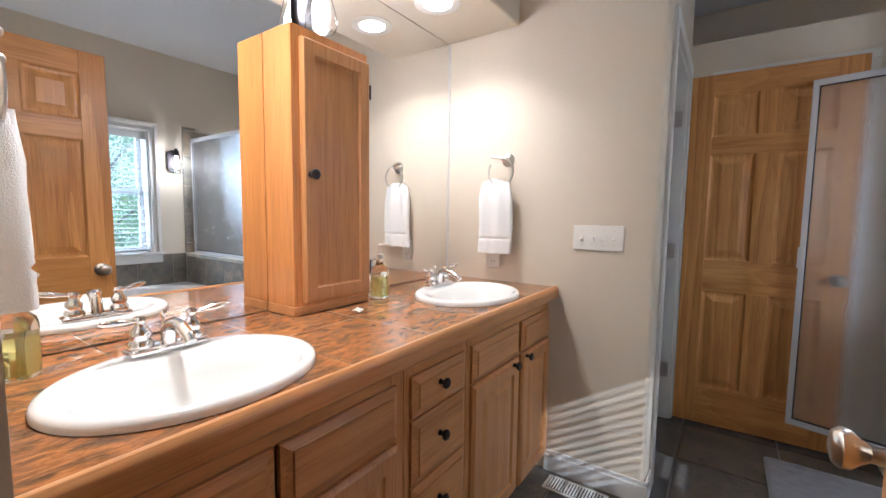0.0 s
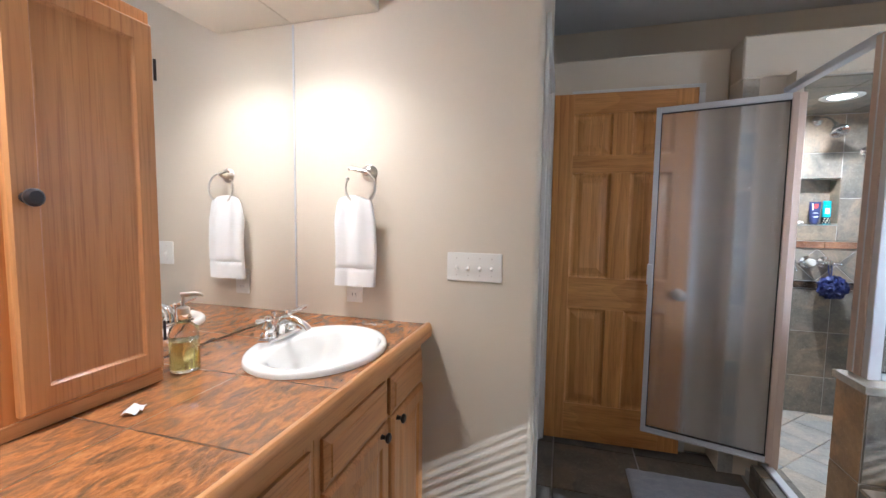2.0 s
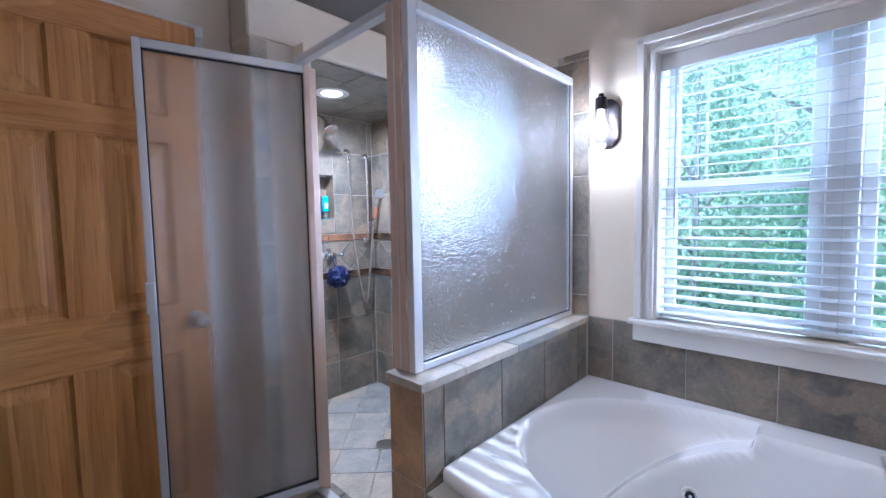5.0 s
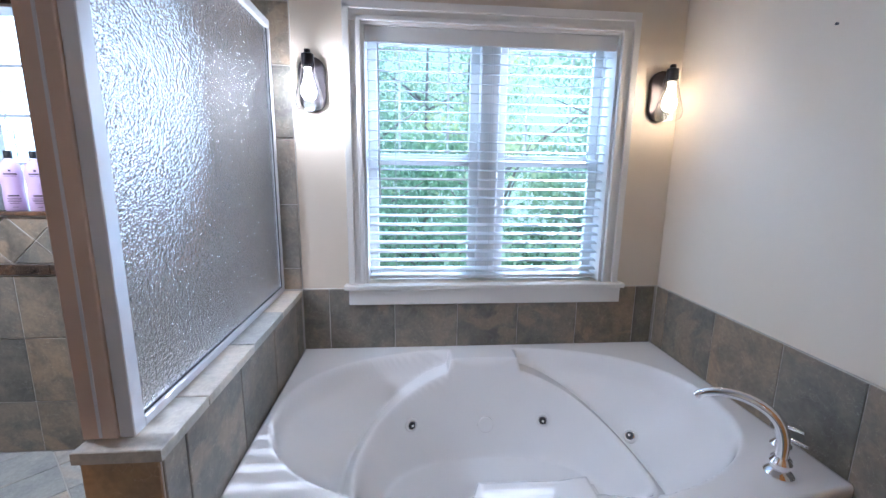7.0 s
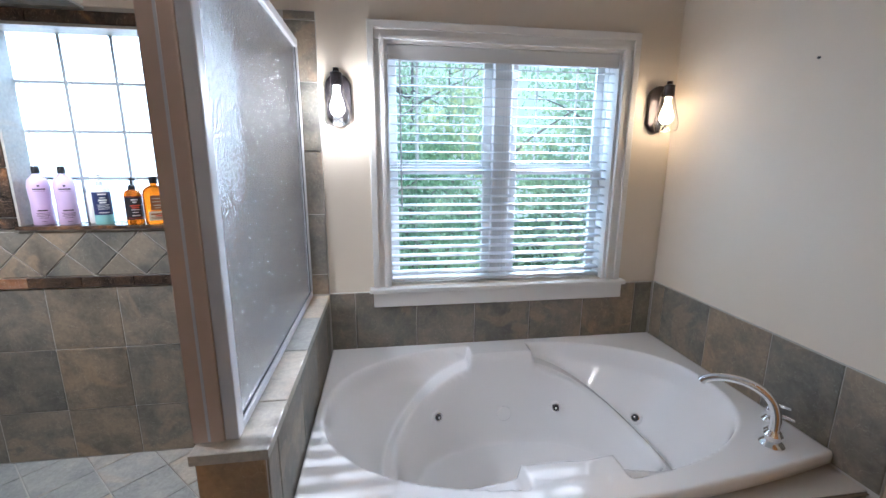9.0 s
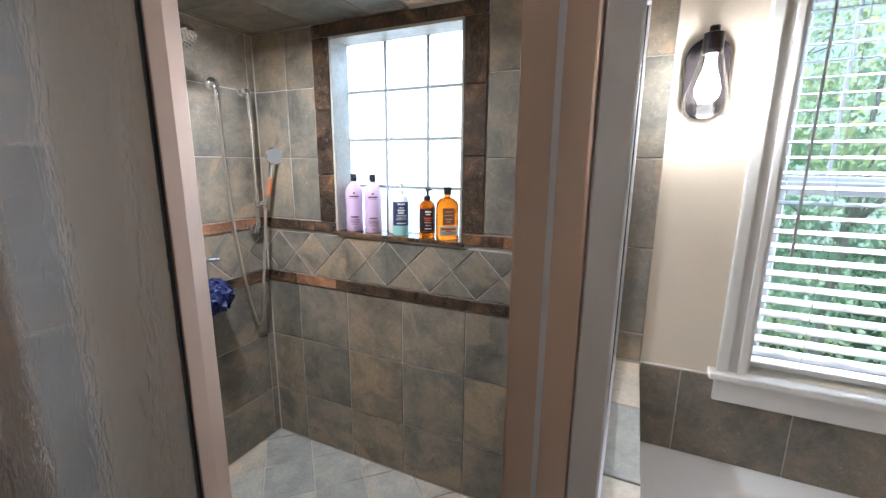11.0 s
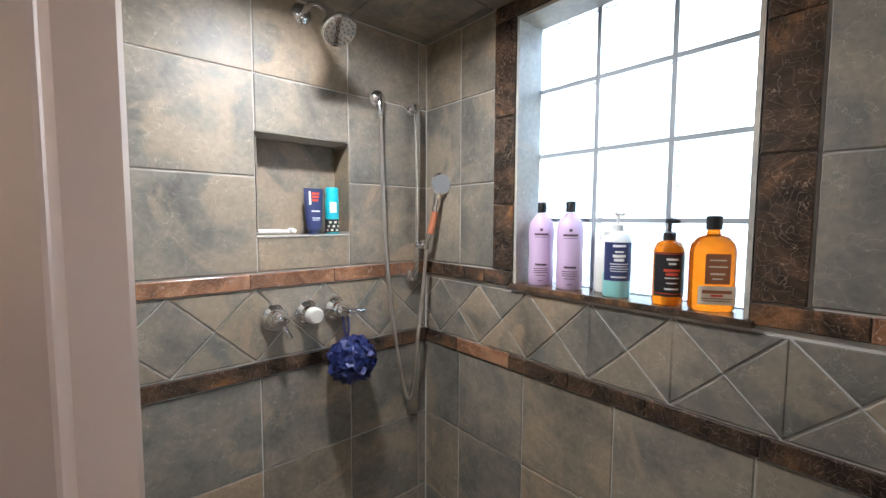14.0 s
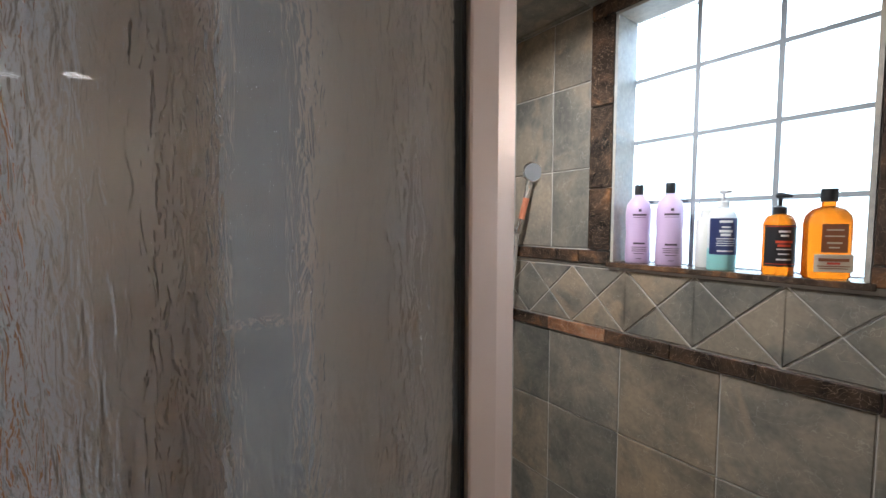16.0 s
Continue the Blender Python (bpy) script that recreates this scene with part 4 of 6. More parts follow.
for zc in (1.005, 1.052):
    part("socket", box(-0.421, -0.389, YT - 0.009, YT - 0.006, zc - 0.016, zc + 0.016, 0.003, 2), PLASTIC, ol)
    for dx in (-0.007, 0.007):
        part("slot", box(-0.405 + dx - 0.001, -0.405 + dx + 0.001, YT - 0.0095, YT - 0.0088, zc - 0.004, zc + 0.006), BLACK, ol)

# floor register
vent = thing("floor_register", (0.05, 2.10, 0), "white metal floor register with slots", "floor vent")
part("rim", box(-0.055, 0.215, 2.045, 2.155, 0.0035, 0.008, 0.002), PLASTIC, vent)
# flat black sheet under the slats, painting the shade inside the open slots
part("slot_shade", box(-0.04, 0.20, 2.058, 2.142, 0.0082, 0.0088), BLACK, vent)
for i in range(19):
    xs = -0.036 + i * 0.0128
    part("slat", box(xs, xs + 0.0068, 2.058, 2.142, 0.0090, 0.0112), PLASTIC, vent)


# recessed lights
def can_light(x, y, z, glow, label, r=0.075):
    t = thing("recessed_light", (x, y, z), label, "ceiling light", "recessed lights")
    part("trim_ring", lathe([(r, 0.0), (r + 0.022, 0.0), (r + 0.024, -0.003), (r + 0.015, -0.008), (r - 0.012, -0.004), (r - 0.012, 0.0)], (x, y, z), None, 32), TRIM, t, "", True)
    part("diffuser", lathe([(0.0, -0.003), (r - 0.014, -0.003)], (x, y, z), None, 32), glow, t)


can_light(-0.50, 0.74, ZSOF, GLOW, "round white recessed light glowing in the soffit")
can_light(-0.50, 1.81, ZSOF, GLOW, "round white recessed light glowing in the soffit")
can_light(1.87, 3.46, ZSH - 0.016, GLOW_COOL, "round recessed light glowing in the tiled shower ceiling", 0.072)


def sconce(m, label, bulb):
    """Local axes: wall plate at x = 0 facing +x, holder at the top, glass below."""
    t = thing("wall_sconce", m.translation, label, "wall lamp", "glass wall sconces")

    def put(n, b, mt, lab="", smooth=True, parent=t):
        b.transform(m)
        return part(n, b, mt, parent, lab, smooth)

    # oblong back plate
    b = bmesh.new()
    ring = []
    for i in range(32):
        a = 2 * math.pi * i / 32
        ring.append((0.056 * math.cos(a), 0.056 * math.sin(a) + (0.052 if math.sin(a) > 0 else -0.052)))
    rows = [[b.verts.new((d, y * s, z * s)) for y, z in ring] for d, s in ((0.0, 1), (0.014, 1), (0.020, 0.93), (0.021, 0.6))]
    for p, q in zip(rows, rows[1:]):
        for i in range(32):
            b.faces.new((p[i], p[(i + 1) % 32], q[(i + 1) % 32], q[i]))
    b.faces.new(rows[-1])
    b.faces.new(rows[0])
    put("back_plate", b, BRONZE)
    put("arm", tube([(0.015, 0, 0.03), (0.035, 0, 0.075), (0.06, 0, 0.097), (0.078, 0, 0.094)], 0.007, 10, smooth_path=2), BRONZE)
    h = put("bulb_holder", lathe([(0.0, 0.118), (0.012, 0.118), (0.013, 0.104), (0.024, 0.100), (0.025, 0.060), (0.022, 0.048), (0.0, 0.048)], (0.078, 0, 0), None, 20), BRONZE)
    put("bulb", lathe([(0.0, 0.048), (0.013, 0.048), (0.015, 0.015), (0.025, -0.014), (0.031, -0.038), (0.028, -0.058), (0.016, -0.071), (0.0, -0.075)], (0.078, 0, 0), None, 20), bulb, "glowing bulb", True, h)
    prof = [(0.026, 0.060), (0.028, 0.040), (0.036, 0.005), (0.050, -0.045), (0.056, -0.075), (0.052, -0.098), (0.046, -0.108)]
    g = put("glass_shade", lathe(prof + [(r - 0.0022, z) for r, z in prof[::-1]], (0.078, 0, 0), None, 28), CLEAR, "clear teardrop glass shade", True, h)
    g.visible_shadow = False
    return t


sconce(pose(XW - 0.0005, 2.130, 1.712, 0, 0, 180), "dark bronze wall sconce with a clear glass shade, lit", BULB)
sconce(pose(XW - 0.0005, 0.610, 1.706, 0, 0, 180), "dark bronze wall sconce with a clear glass shade, lit warm", BULB_WARM)
sconce(pose(XM + 0.0085, 1.285, 1.972), "dark bronze sconce with a clear glass shade above the tower cabinet", BULB)

# ---- bathtub ----
CX, CY, TZ = 1.930, 1.395, 0.545


def tub_front(y):
    return 1.385 + 0.095 * ((y - 1.5) / 0.97) ** 2


def step(t):
    t = max(0.0, min(1.0, t))
    return t * t * (3 - 2 * t)


def tub_depth(x, y):
    """Depth of the basin below the deck: an oval with armrests that fall towards the backrests, and a trough."""
    dx, dy = abs(x - CX), abs(y - CY)
    ra = ((dx / 0.470) ** 2.3 + (dy / 0.790) ** 2.3) ** (1 / 2.3)
    shelf = 0.0
    if ra < 1:
        rim = 0.045 * step((1 - ra) / 0.035) + 0.385 * min(1.0, (1 - ra) / 0.40) ** 0.9
        shelf = min(0.040 + 0.78 * dy * dy, rim) * step((dy - 0.150) / 0.016)
    rb = ((dx / 0.372) ** 2.3 + (dy / 0.60) ** 2.3) ** (1 / 2.3)
    k = min(1.0, max(0.0, (1.0 - rb) / 0.26))
    trough = 0.43 * (1 - (1 - k) ** 1.6)
    k = max(0.0005, min(0.060, 0.5 * min(shelf, trough)))
    h = min(1.0, max(0.0, 0.5 + 0.5 * (shelf - trough) / k))
    d = trough + (shelf - trough) * h + k * h * (1 - h)
    seat = step((1.69 - x) / 0.04) * step((y - 1.13) / 0.05) * step((1.475 - y) / 0.03)
    return d * (1 - seat) + min(d, 0.10) * seat


tub = thing("bathtub", (CX, CY, 0.49), "white acrylic drop-in whirlpool tub in a slate-tiled surround", "bathtub")
NXT, NYT = 130, 200
b = bmesh.new()
grid = []
for j in range(NYT + 1):
    y = 0.534 + (HY0 - 0.012 - 0.534) * j / NYT
    xf = tub_front(y)
    col = []
    for i in range(NXT + 1):
        x = xf + 0.012 + (XT - 0.003 - xf - 0.012) * i / NXT
        col.append(b.verts.new((x, y, TZ - tub_depth(x, y))))
    lip = [b.verts.new((xf + 0.012 - 0.012 * math.sin(a), y, TZ - 0.012 + 0.012 * math.cos(a))) for a in (radians(30), radians(60), radians(90))]
    lip.append(b.verts.new((xf, y, 0.505)))
    lip.append(b.verts.new((xf + 0.008, y, 0.498)))
    lip.append(b.verts.new((xf + 0.05, y, 0.497)))
    grid.append(lip[::-1] + col)
for p, q in zip(grid, grid[1:]):
    for i in range(len(p) - 1):
        b.faces.new((p[i], p[i + 1], q[i + 1], q[i]))
for row in (grid[0], grid[-1]):
    low = [b.verts.new((v.co.x, v.co.y, 0.497)) for v in row[6:]]
    for i in range(len(low) - 1):
        b.faces.new((row[6 + i], row[7 + i], low[i + 1], low[i]))
shell = part("shell", b, ACRYLIC, tub)
for p in shell.data.polygons:
    p.use_smooth = True


def wall_spot(x, y, z, along):
    """The point of the basin's wall at height z, coming in along an axis from the rim."""
    p = Vector((x, y, 0))
    for k in range(400):
        if TZ - tub_depth(p.x, p.y) <= z:
            break
        p = p + along * 0.002
    e = 0.012
    zx = (tub_depth(p.x - e, p.y) - tub_depth(p.x + e, p.y)) / (2 * e)
    zy = (tub_depth(p.x, p.y - e) - tub_depth(p.x, p.y + e)) / (2 * e)
    return Vector((p.x, p.y, TZ - tub_depth(p.x, p.y))), Vector((-zx, -zy, 1)).normalized()


for jx, jy, jz, ax in ((2.42, 1.723, 0.292, Vector((-1, 0, 0))), (2.42, 1.135, 0.283, Vector((-1, 0, 0))), (2.080, 0.58, 0.285, Vector((0, 1, 0))), (1.75, 1.55, 0.21, Vector((1, 0, 0)))):
    p, n = wall_spot(jx, jy, jz, ax)
    j = part("jet", lathe([(0.030, -0.004), (0.030, 0.004), (0.026, 0.007), (0.018, 0.006), (0.0, 0.006)], p, aim(n), 24), ACRYLIC, tub, "", True)
    part("jet_nozzle", lathe([(0.020, 0.004), (0.021, 0.011), (0.018, 0.013), (0.015, 0.010), (0.0, 0.008)], p, aim(n), 20), CHROME, j, "chrome nozzle", True)
    part("jet_throat", lathe([(0.0145, 0.0095), (0.0145, 0.0115), (0.006, 0.0125), (0.0, 0.0125)], p, aim(n), 16), BLACK, j, "dark throat", True)
    part("jet_tip", lathe([(0.006, 0.012), (0.0055, 0.017), (0.0, 0.018)], p, aim(n), 12), CHROME, j, "", True)
p, n = wall_spot(2.42, 1.39, 0.255, Vector((-1, 0, 0)))
part("overflow_cover", lathe([(0.036, -0.004), (0.036, 0.006), (0.032, 0.010), (0.0, 0.011)], p, aim(n), 28), ACRYLIC, tub, "", True)

tf = thing("tub_faucet", (1.535, 0.703, TZ), "chrome arched tub faucet with two handles on the tub deck", "faucet")
part("spout_base", lathe([(0.034, 0.0), (0.036, 0.006), (0.030, 0.014), (0.022, 0.020), (0.024, 0.032), (0.027, 0.040), (0.021, 0.050), (0.018, 0.056), (0.0, 0.056)], (1.535, 0.703, TZ)), CHROME, tf, "", True)
part("spout", tube([(1.535, 0.703, TZ + 0.05), (1.535, 0.703, TZ + 0.11), (1.552, 0.717, TZ + 0.165), (1.60, 0.76, TZ + 0.195), (1.65, 0.81, TZ + 0.192), (1.682, 0.842, TZ + 0.172), (1.691, 0.850, TZ + 0.155)], [0.016, 0.0155, 0.015, 0.014, 0.013, 0.0125, 0.0135], 14, smooth_path=2), CHROME, tf, "", True)
for hx, hy in ((1.592, 0.640), (1.650, 0.590)):
    h = part("handle", lathe([(0.024, 0.0), (0.026, 0.005), (0.018, 0.016), (0.014, 0.026), (0.020, 0.038), (0.020, 0.050), (0.012, 0.060), (0.016, 0.070), (0.010, 0.080), (0.0, 0.082)], (hx, hy, TZ)), CHROME, tf, "", True)
    part("lever", tube([(hx, hy, TZ + 0.07), (hx - 0.03, hy - 0.01, TZ + 0.075), (hx - 0.055, hy - 0.015, TZ + 0.078)], [0.005, 0.007, 0.004], 10), CHROME, h, "", True)

# ---- tub window ----
win = thing("window_1", (XW, 1.36, WZ0), "white double window with mullion, casing and open blinds over the tub", "window", kind=S)
CW = 0.088


def casing_board(x_out, pieces):
    bb = None
    for y0, y1, z0, z1 in pieces:
        bb = box(x_out, XW - 0.0005, y0, y1, z0, z1, 0.004, 2, bb)
    return bb


for y0, y1, z0, z1 in ((0.742, WY0, WZ0, WZ1), (WY1, 1.998, WZ0, WZ1), (0.742, 1.998, WZ1, 2.037)):
    horizontal = (y1 - y0) > 1
    fr = part("casing", casing_board(XW - 0.016, [(y0, y1, z0, z1)]), TRIM, win)
    if horizontal:
        part("casing_bead", casing_board(XW - 0.026, [(y0 - 0.004, y1 + 0.004, z1 - 0.03, z1 + 0.004)]), TRIM, win)
        part("casing_bead", casing_board(XW - 0.022, [(y0 + 0.05, y1 - 0.05, z0, z0 + 0.02)]), TRIM, win)
    else:
        ya, yb = (y0 - 0.004, y0 + 0.026) if y0 < 1 else (y1 - 0.026, y1 + 0.004)
        part("casing_bead", casing_board(XW - 0.026, [(ya, yb, z0, z1 + 0.06)]), TRIM, win)
        ya, yb = (y1 - 0.02, y1) if y0 < 1 else (y0, y0 + 0.02)
        part("casing_bead", casing_board(XW - 0.022, [(ya, yb, z0, z1 + 0.02)]), TRIM, win)
part("window_stool", box(XW - 0.045, XW + 0.12, 0.709, 2.022, 0.832, WZ0 - 0.001, 0.006, 3), TRIM, win)
part("window_apron", box(XW - 0.028, XW - 0.0005, 0.722, 2.004, 0.758, 0.831, 0.006, 3), TRIM, win)
for y0, y1, z0, z1 in ((WY0, WY0 + 0.012, WZ0, WZ1), (WY1 - 0.012, WY1, WZ0, WZ1), (WY0 + 0.012, WY1 - 0.012, WZ1 - 0.012, WZ1)):
    part("jamb_lining", box(XW - 0.001, XO, y0, y1, z0, z1), TRIM, win)
XS = XW + 0.105
part("mullion", box(XS - 0.02, XS + 0.05, 1.317, 1.407, WZ0, WZ1 - 0.012, 0.004), TRIM, win)
for y0, y1 in ((WY0 + 0.012, 1.317), (1.407, WY1 - 0.012)):
    for z0, z1, dx in ((WZ0, 1.43, 0.0), (1.40, WZ1 - 0.012, 0.025)):
        sash = part("sash", box(XS + dx, XS + dx + 0.024, y0, y0 + 0.042, z0, z1, 0.003), TRIM, win)
        part("sash_bar", box(XS + dx, XS + dx + 0.024, y1 - 0.042, y1, z0, z1, 0.003), TRIM, sash)
        part("sash_bar", box(XS + dx + 0.001, XS + dx + 0.023, y0 + 0.042, y1 - 0.042, z0, z0 + 0.045, 0.003), TRIM, sash)
        part("sash_bar", box(XS + dx + 0.001, XS + dx + 0.023, y0 + 0.042, y1 - 0.042, z1 - 0.04, z1, 0.003), TRIM, sash)
        pane = part("pane", box(XS + dx + 0.010, XS + dx + 0.013, y0 + 0.04, y1 - 0.04, z0 + 0.04, z1 - 0.04), PANE, sash)
        pane.visible_shadow = False
        if dx:
            for k in (0.10, -0.10):
                yy = (y0 + 0.042 + k) if k > 0 else (y1 - 0.042 + k)
                part("muntin", box(XS + dx + 0.006, XS + dx + 0.010, yy - 0.005, yy + 0.005, z0 + 0.045, z1 - 0.04), TRIM, sash)
            part("muntin", box(XS + dx + 0.006, XS + dx + 0.010, y0 + 0.042, y1 - 0.042, z0 + 0.14, z0 + 0.15), TRIM, sash)
            part("muntin", box(XS + dx + 0.006, XS + dx + 0.010, y0 + 0.042, y1 - 0.042, z1 - 0.15, z1 - 0.14), TRIM, sash)

blind = thing("window_blind", (XW + 0.05, 1.36, 1.97), "white horizontal slat blind, open, inside the tub window", "blind")
XBL = XW + 0.052
part("valance", box(XW + 0.004, XW + 0.014, WY0 + 0.013, WY1 - 0.013, 1.890, 1.953, 0.004, 2), SLAT, blind)
part("head_rail", box(XW + 0.02, XW + 0.08, WY0 + 0.015, WY1 - 0.015, 1.915, 1.952), SLAT, blind)
for k in range(24):
    z = 0.914 + k * 0.0418
    q = bmesh.new()
    prof = [(-0.025, -0.002), (-0.012, 0.0006), (0.0, 0.0016), (0.012, 0.0006), (0.025, -0.002)]
    tilt = radians(8 + random.uniform(-1.2, 1.2))
    pts = [(a * math.cos(tilt) - c * math.sin(tilt), a * math.sin(tilt) + c * math.cos(tilt)) for a, c in prof]
    pts += [(x, zz - 0.0022) for x, zz in pts[::-1]]
    r0 = [q.verts.new((XBL + x, WY0 + 0.016, z + zz)) for x, zz in pts]
    r1 = [q.verts.new((XBL + x, WY1 - 0.016, z + zz)) for x, zz in pts]
    for i in range(len(pts)):
        j = (i + 1) % len(pts)
        q.faces.new((r0[i], r0[j], r1[j], r1[i]))
    q.faces.new(r0)
    q.faces.new(r1)
    part("slat", q, SLAT, blind)
part("bottom_rail", box(XBL - 0.026, XBL + 0.026, WY0 + 0.016, WY1 - 0.016, 0.868, 0.884, 0.003), SLAT, blind)
for yy in (0.93, 1.36, 1.79):
    part("ladder_cord", box(XBL - 0.0268, XBL - 0.0262, yy - 0.001, yy + 0.001, 0.885, 1.93), SLAT, blind)
    part("ladder_cord", box(XBL + 0.0262, XBL + 0.0268, yy - 0.001, yy + 0.001, 0.885, 1.93), SLAT, blind)
part("tilt_wand", tube([(XBL - 0.034, 1.862, 1.93), (XBL - 0.034, 1.860, 1.22)], 0.004, 8), SLAT, blind)
part("lift_cord", tube([(XBL - 0.034, 0.865, 1.93), (XBL - 0.034, 0.866, 1.16)], 0.0016, 6), SLAT, blind)
solid("wall_nail", lathe([(0.0, 0.0), (0.004, 0.0), (0.004, 0.006), (0.0, 0.007)], (1.77, YTUB, 1.792), aim((0, 1, 0)), 10), BLACK, "small dark nail in the painted wall", "nail")

# ---- shower enclosure ----
DH, DF = Vector((1.458, 2.957, 0)), Vector((0.894, 3.116, 0))
du = (DF - DH).normalized()
dn = Vector((du.y, -du.x, 0))
DM = Matrix(((du.x, dn.x, 0, DH.x), (du.y, dn.y, 0, DH.y), (0, 0, 1, 0), (0, 0, 0, 1)))
DL, DZ0, DZ1 = (DF - DH).length, 0.150, 1.930
sd = thing("shower_door", DH + Vector((0, 0, DZ0)), "swung-open rain glass shower door in a pale aluminium frame", "shower door")


def dbox(u0, u1, n0, n1, z0, z1, bev=0.003):
    q = box(u0, u1, n0, n1, z0, z1, bev, 2)
    q.transform(DM)
    return q


part("hinge_stile", dbox(0.0, 0.028, -0.012, 0.012, DZ0, DZ1), ALU_WARM, sd)
part("latch_stile", dbox(DL - 0.024, DL, -0.014, 0.014, DZ0, DZ1), ALU, sd)
part("top_rail", dbox(0.028, DL - 0.024, -0.013, 0.013, DZ1 - 0.030, DZ1), ALU, sd)
part("bottom_rail", dbox(0.028, DL - 0.024, -0.013, 0.013, DZ0, DZ0 + 0.030), ALU, sd)
part("drip_rail", dbox(0.032, DL - 0.03, -0.020, -0.0135, DZ0 + 0.004, DZ0 + 0.012, 0.001), ALU, sd)
g = part("glass_pane", dbox(0.029, DL - 0.025, -0.003, 0.003, DZ0 + 0.031, DZ1 - 0.031, 0), RAIN, sd, "rippled rain glass")
smooth_back(g, -dn)
g.visible_shadow = False
for u0, u1, z0, z1 in ((0.0285, 0.032, DZ0 + 0.03, DZ1 - 0.03), (DL - 0.0285, DL - 0.0245, DZ0 + 0.03, DZ1 - 0.03), (0.032, DL - 0.0285, DZ1 - 0.034, DZ1 - 0.0305), (0.032, DL - 0.0285, DZ0 + 0.0305, DZ0 + 0.034)):
    part("seal", dbox(u0, u1, -0.006, 0.006, z0, z1, 0), BLACK_SEAL, sd)
part("pull_handle", dbox(DL - 0.022, DL + 0.006, -0.022, 0.022, 0.985, 1.095, 0.004), ALU, sd)

en = thing("shower_enclosure", (1.42, 2.35, 0.83), "aluminium shower frame with hammered glass panel on the half wall", "shower screen")
part("corner_post", box(1.398, 1.448, 2.318, 2.384, HZ + 0.026, 1.948, 0.003, 2), ALU_WARM, en)
part("post_groove", box(1.3965, 1.3985, 2.346, 2.352, HZ + 0.03, 1.94), ALU, en)
part("panel_stile", box(1.402, 1.438, 2.287, 2.317, HZ + 0.026, 1.948, 0.002), ALU, en)
part("panel_stile", box(XT - 0.022, XT - 0.009, 2.287, 2.317, HZ + 0.05, 1.915, 0.002), ALU, en)
part("panel_top_rail", box(1.438, XT - 0.009, 2.287, 2.317, 1.916, 1.948, 0.003), ALU, en)
part("panel_bottom_rail", box(1.438, XT - 0.009, 2.287, 2.317, HZ + 0.026, HZ + 0.050, 0.003), ALU, en)
g = part("glass_pane", box(1.437, XT - 0.021, 2.299, 2.305, HZ + 0.049, 1.917), FROST, en, "hammered privacy glass")
smooth_back(g, Vector((0, -1, 0)))
g.visible_shadow = False
part("seal", box(1.438, XT - 0.022, 2.294, 2.298, HZ + 0.050, HZ + 0.055), BLACK_SEAL, en)
part("seal", box(XT - 0.026, XT - 0.0222, 2.294, 2.298, HZ + 0.055, 1.915), BLACK_SEAL, en)
part("seal", box(1.4385, 1.442, 2.294, 2.298, HZ + 0.055, 1.915), BLACK_SEAL, en)
part("header_rail", box(1.405, 1.443, 2.384, 2.9895, 1.934, 1.962, 0.003), ALU, en)
part("hinge_jamb", box(1.450, 1.490, 2.962, 2.9895, 0.119, 1.933, 0.003), ALU_WARM, en)
part("sill_track", box(1.430, 1.470, 2.386, 2.9895, 0.1175, 0.130, 0.003), ALU, en)

# ---- glass block window ----
gw = thing("window_2", (2.575, 3.17, GZ0), "glass block window of twelve clear wavy blocks in the shower", "window", kind=S)
XG = XW + 0.115
for i in range(3):
    for j in range(4):
        y0, z0 = GY0 + i * 0.2, GZ0 + j * 0.2
        q = bmesh.new()
        prof = [(0.0, 0.0), (0.006, -0.004), (0.012, -0.005), (0.024, -0.0005), (0.030, 0.0)]
        front_r = [[q.verts.new((XG + d, yy, zz)) for yy, zz in ((y0 + 0.0065 + a, z0 + 0.0065 + a), (y0 + 0.1935 - a, z0 + 0.0065 + a), (y0 + 0.1935 - a, z0 + 0.1935 - a), (y0 + 0.0065 + a, z0 + 0.1935 - a))] for a, d in prof]
        back_r = [[q.verts.new((XG + 0.040 - d, v.co.y, v.co.z)) for v in r] for r, (a, d) in zip(front_r, prof)]
        for rr in (front_r, back_r):
            for r0, r1 in zip(rr, rr[1:]):
                for k in range(4):
                    q.faces.new((r0[k], r0[(k + 1) % 4], r1[(k + 1) % 4], r1[k]))
            q.faces.new(rr[-1])
        for k in range(4):
            q.faces.new((front_r[0][k], front_r[0][(k + 1) % 4], back_r[0][(k + 1) % 4], back_r[0][k]))
        ob = part("glass_block", q, BLOCK, gw)
        ob.visible_shadow = False
for i in range(4):
    yy = GY0 + i * 0.2
    part("joint", box(XG - 0.002, XG + 0.042, max(GY0, yy - 0.006), min(GY1, yy + 0.006), GZ0, GZ1), BRICK_LINE, gw)
for j in range(5):
    zz = GZ0 + j * 0.2
    part("joint", box(XG - 0.0015, XG + 0.0415, GY0, GY1, max(GZ0, zz - 0.006), min(GZ1, zz + 0.006)), BRICK_LINE, gw)
# stone sill and reveal
part("sill", box(XTS - 0.016, XG, GY0 - 0.010, GY1 + 0.010, GZ0 - 0.012, GZ0 + 0.004, 0.002, 2), EMPERADOR, gw)
part("reveal", box(XWS - 0.019, XG, GY1 - 0.010, GY1 - 0.0005, GZ0 + 0.005, GZ1), SLATE_PALE, gw)
part("reveal", box(XWS - 0.019, XG, GY0 + 0.0005, GY0 + 0.010, GZ0 + 0.005, GZ1), SLATE_PALE, gw)
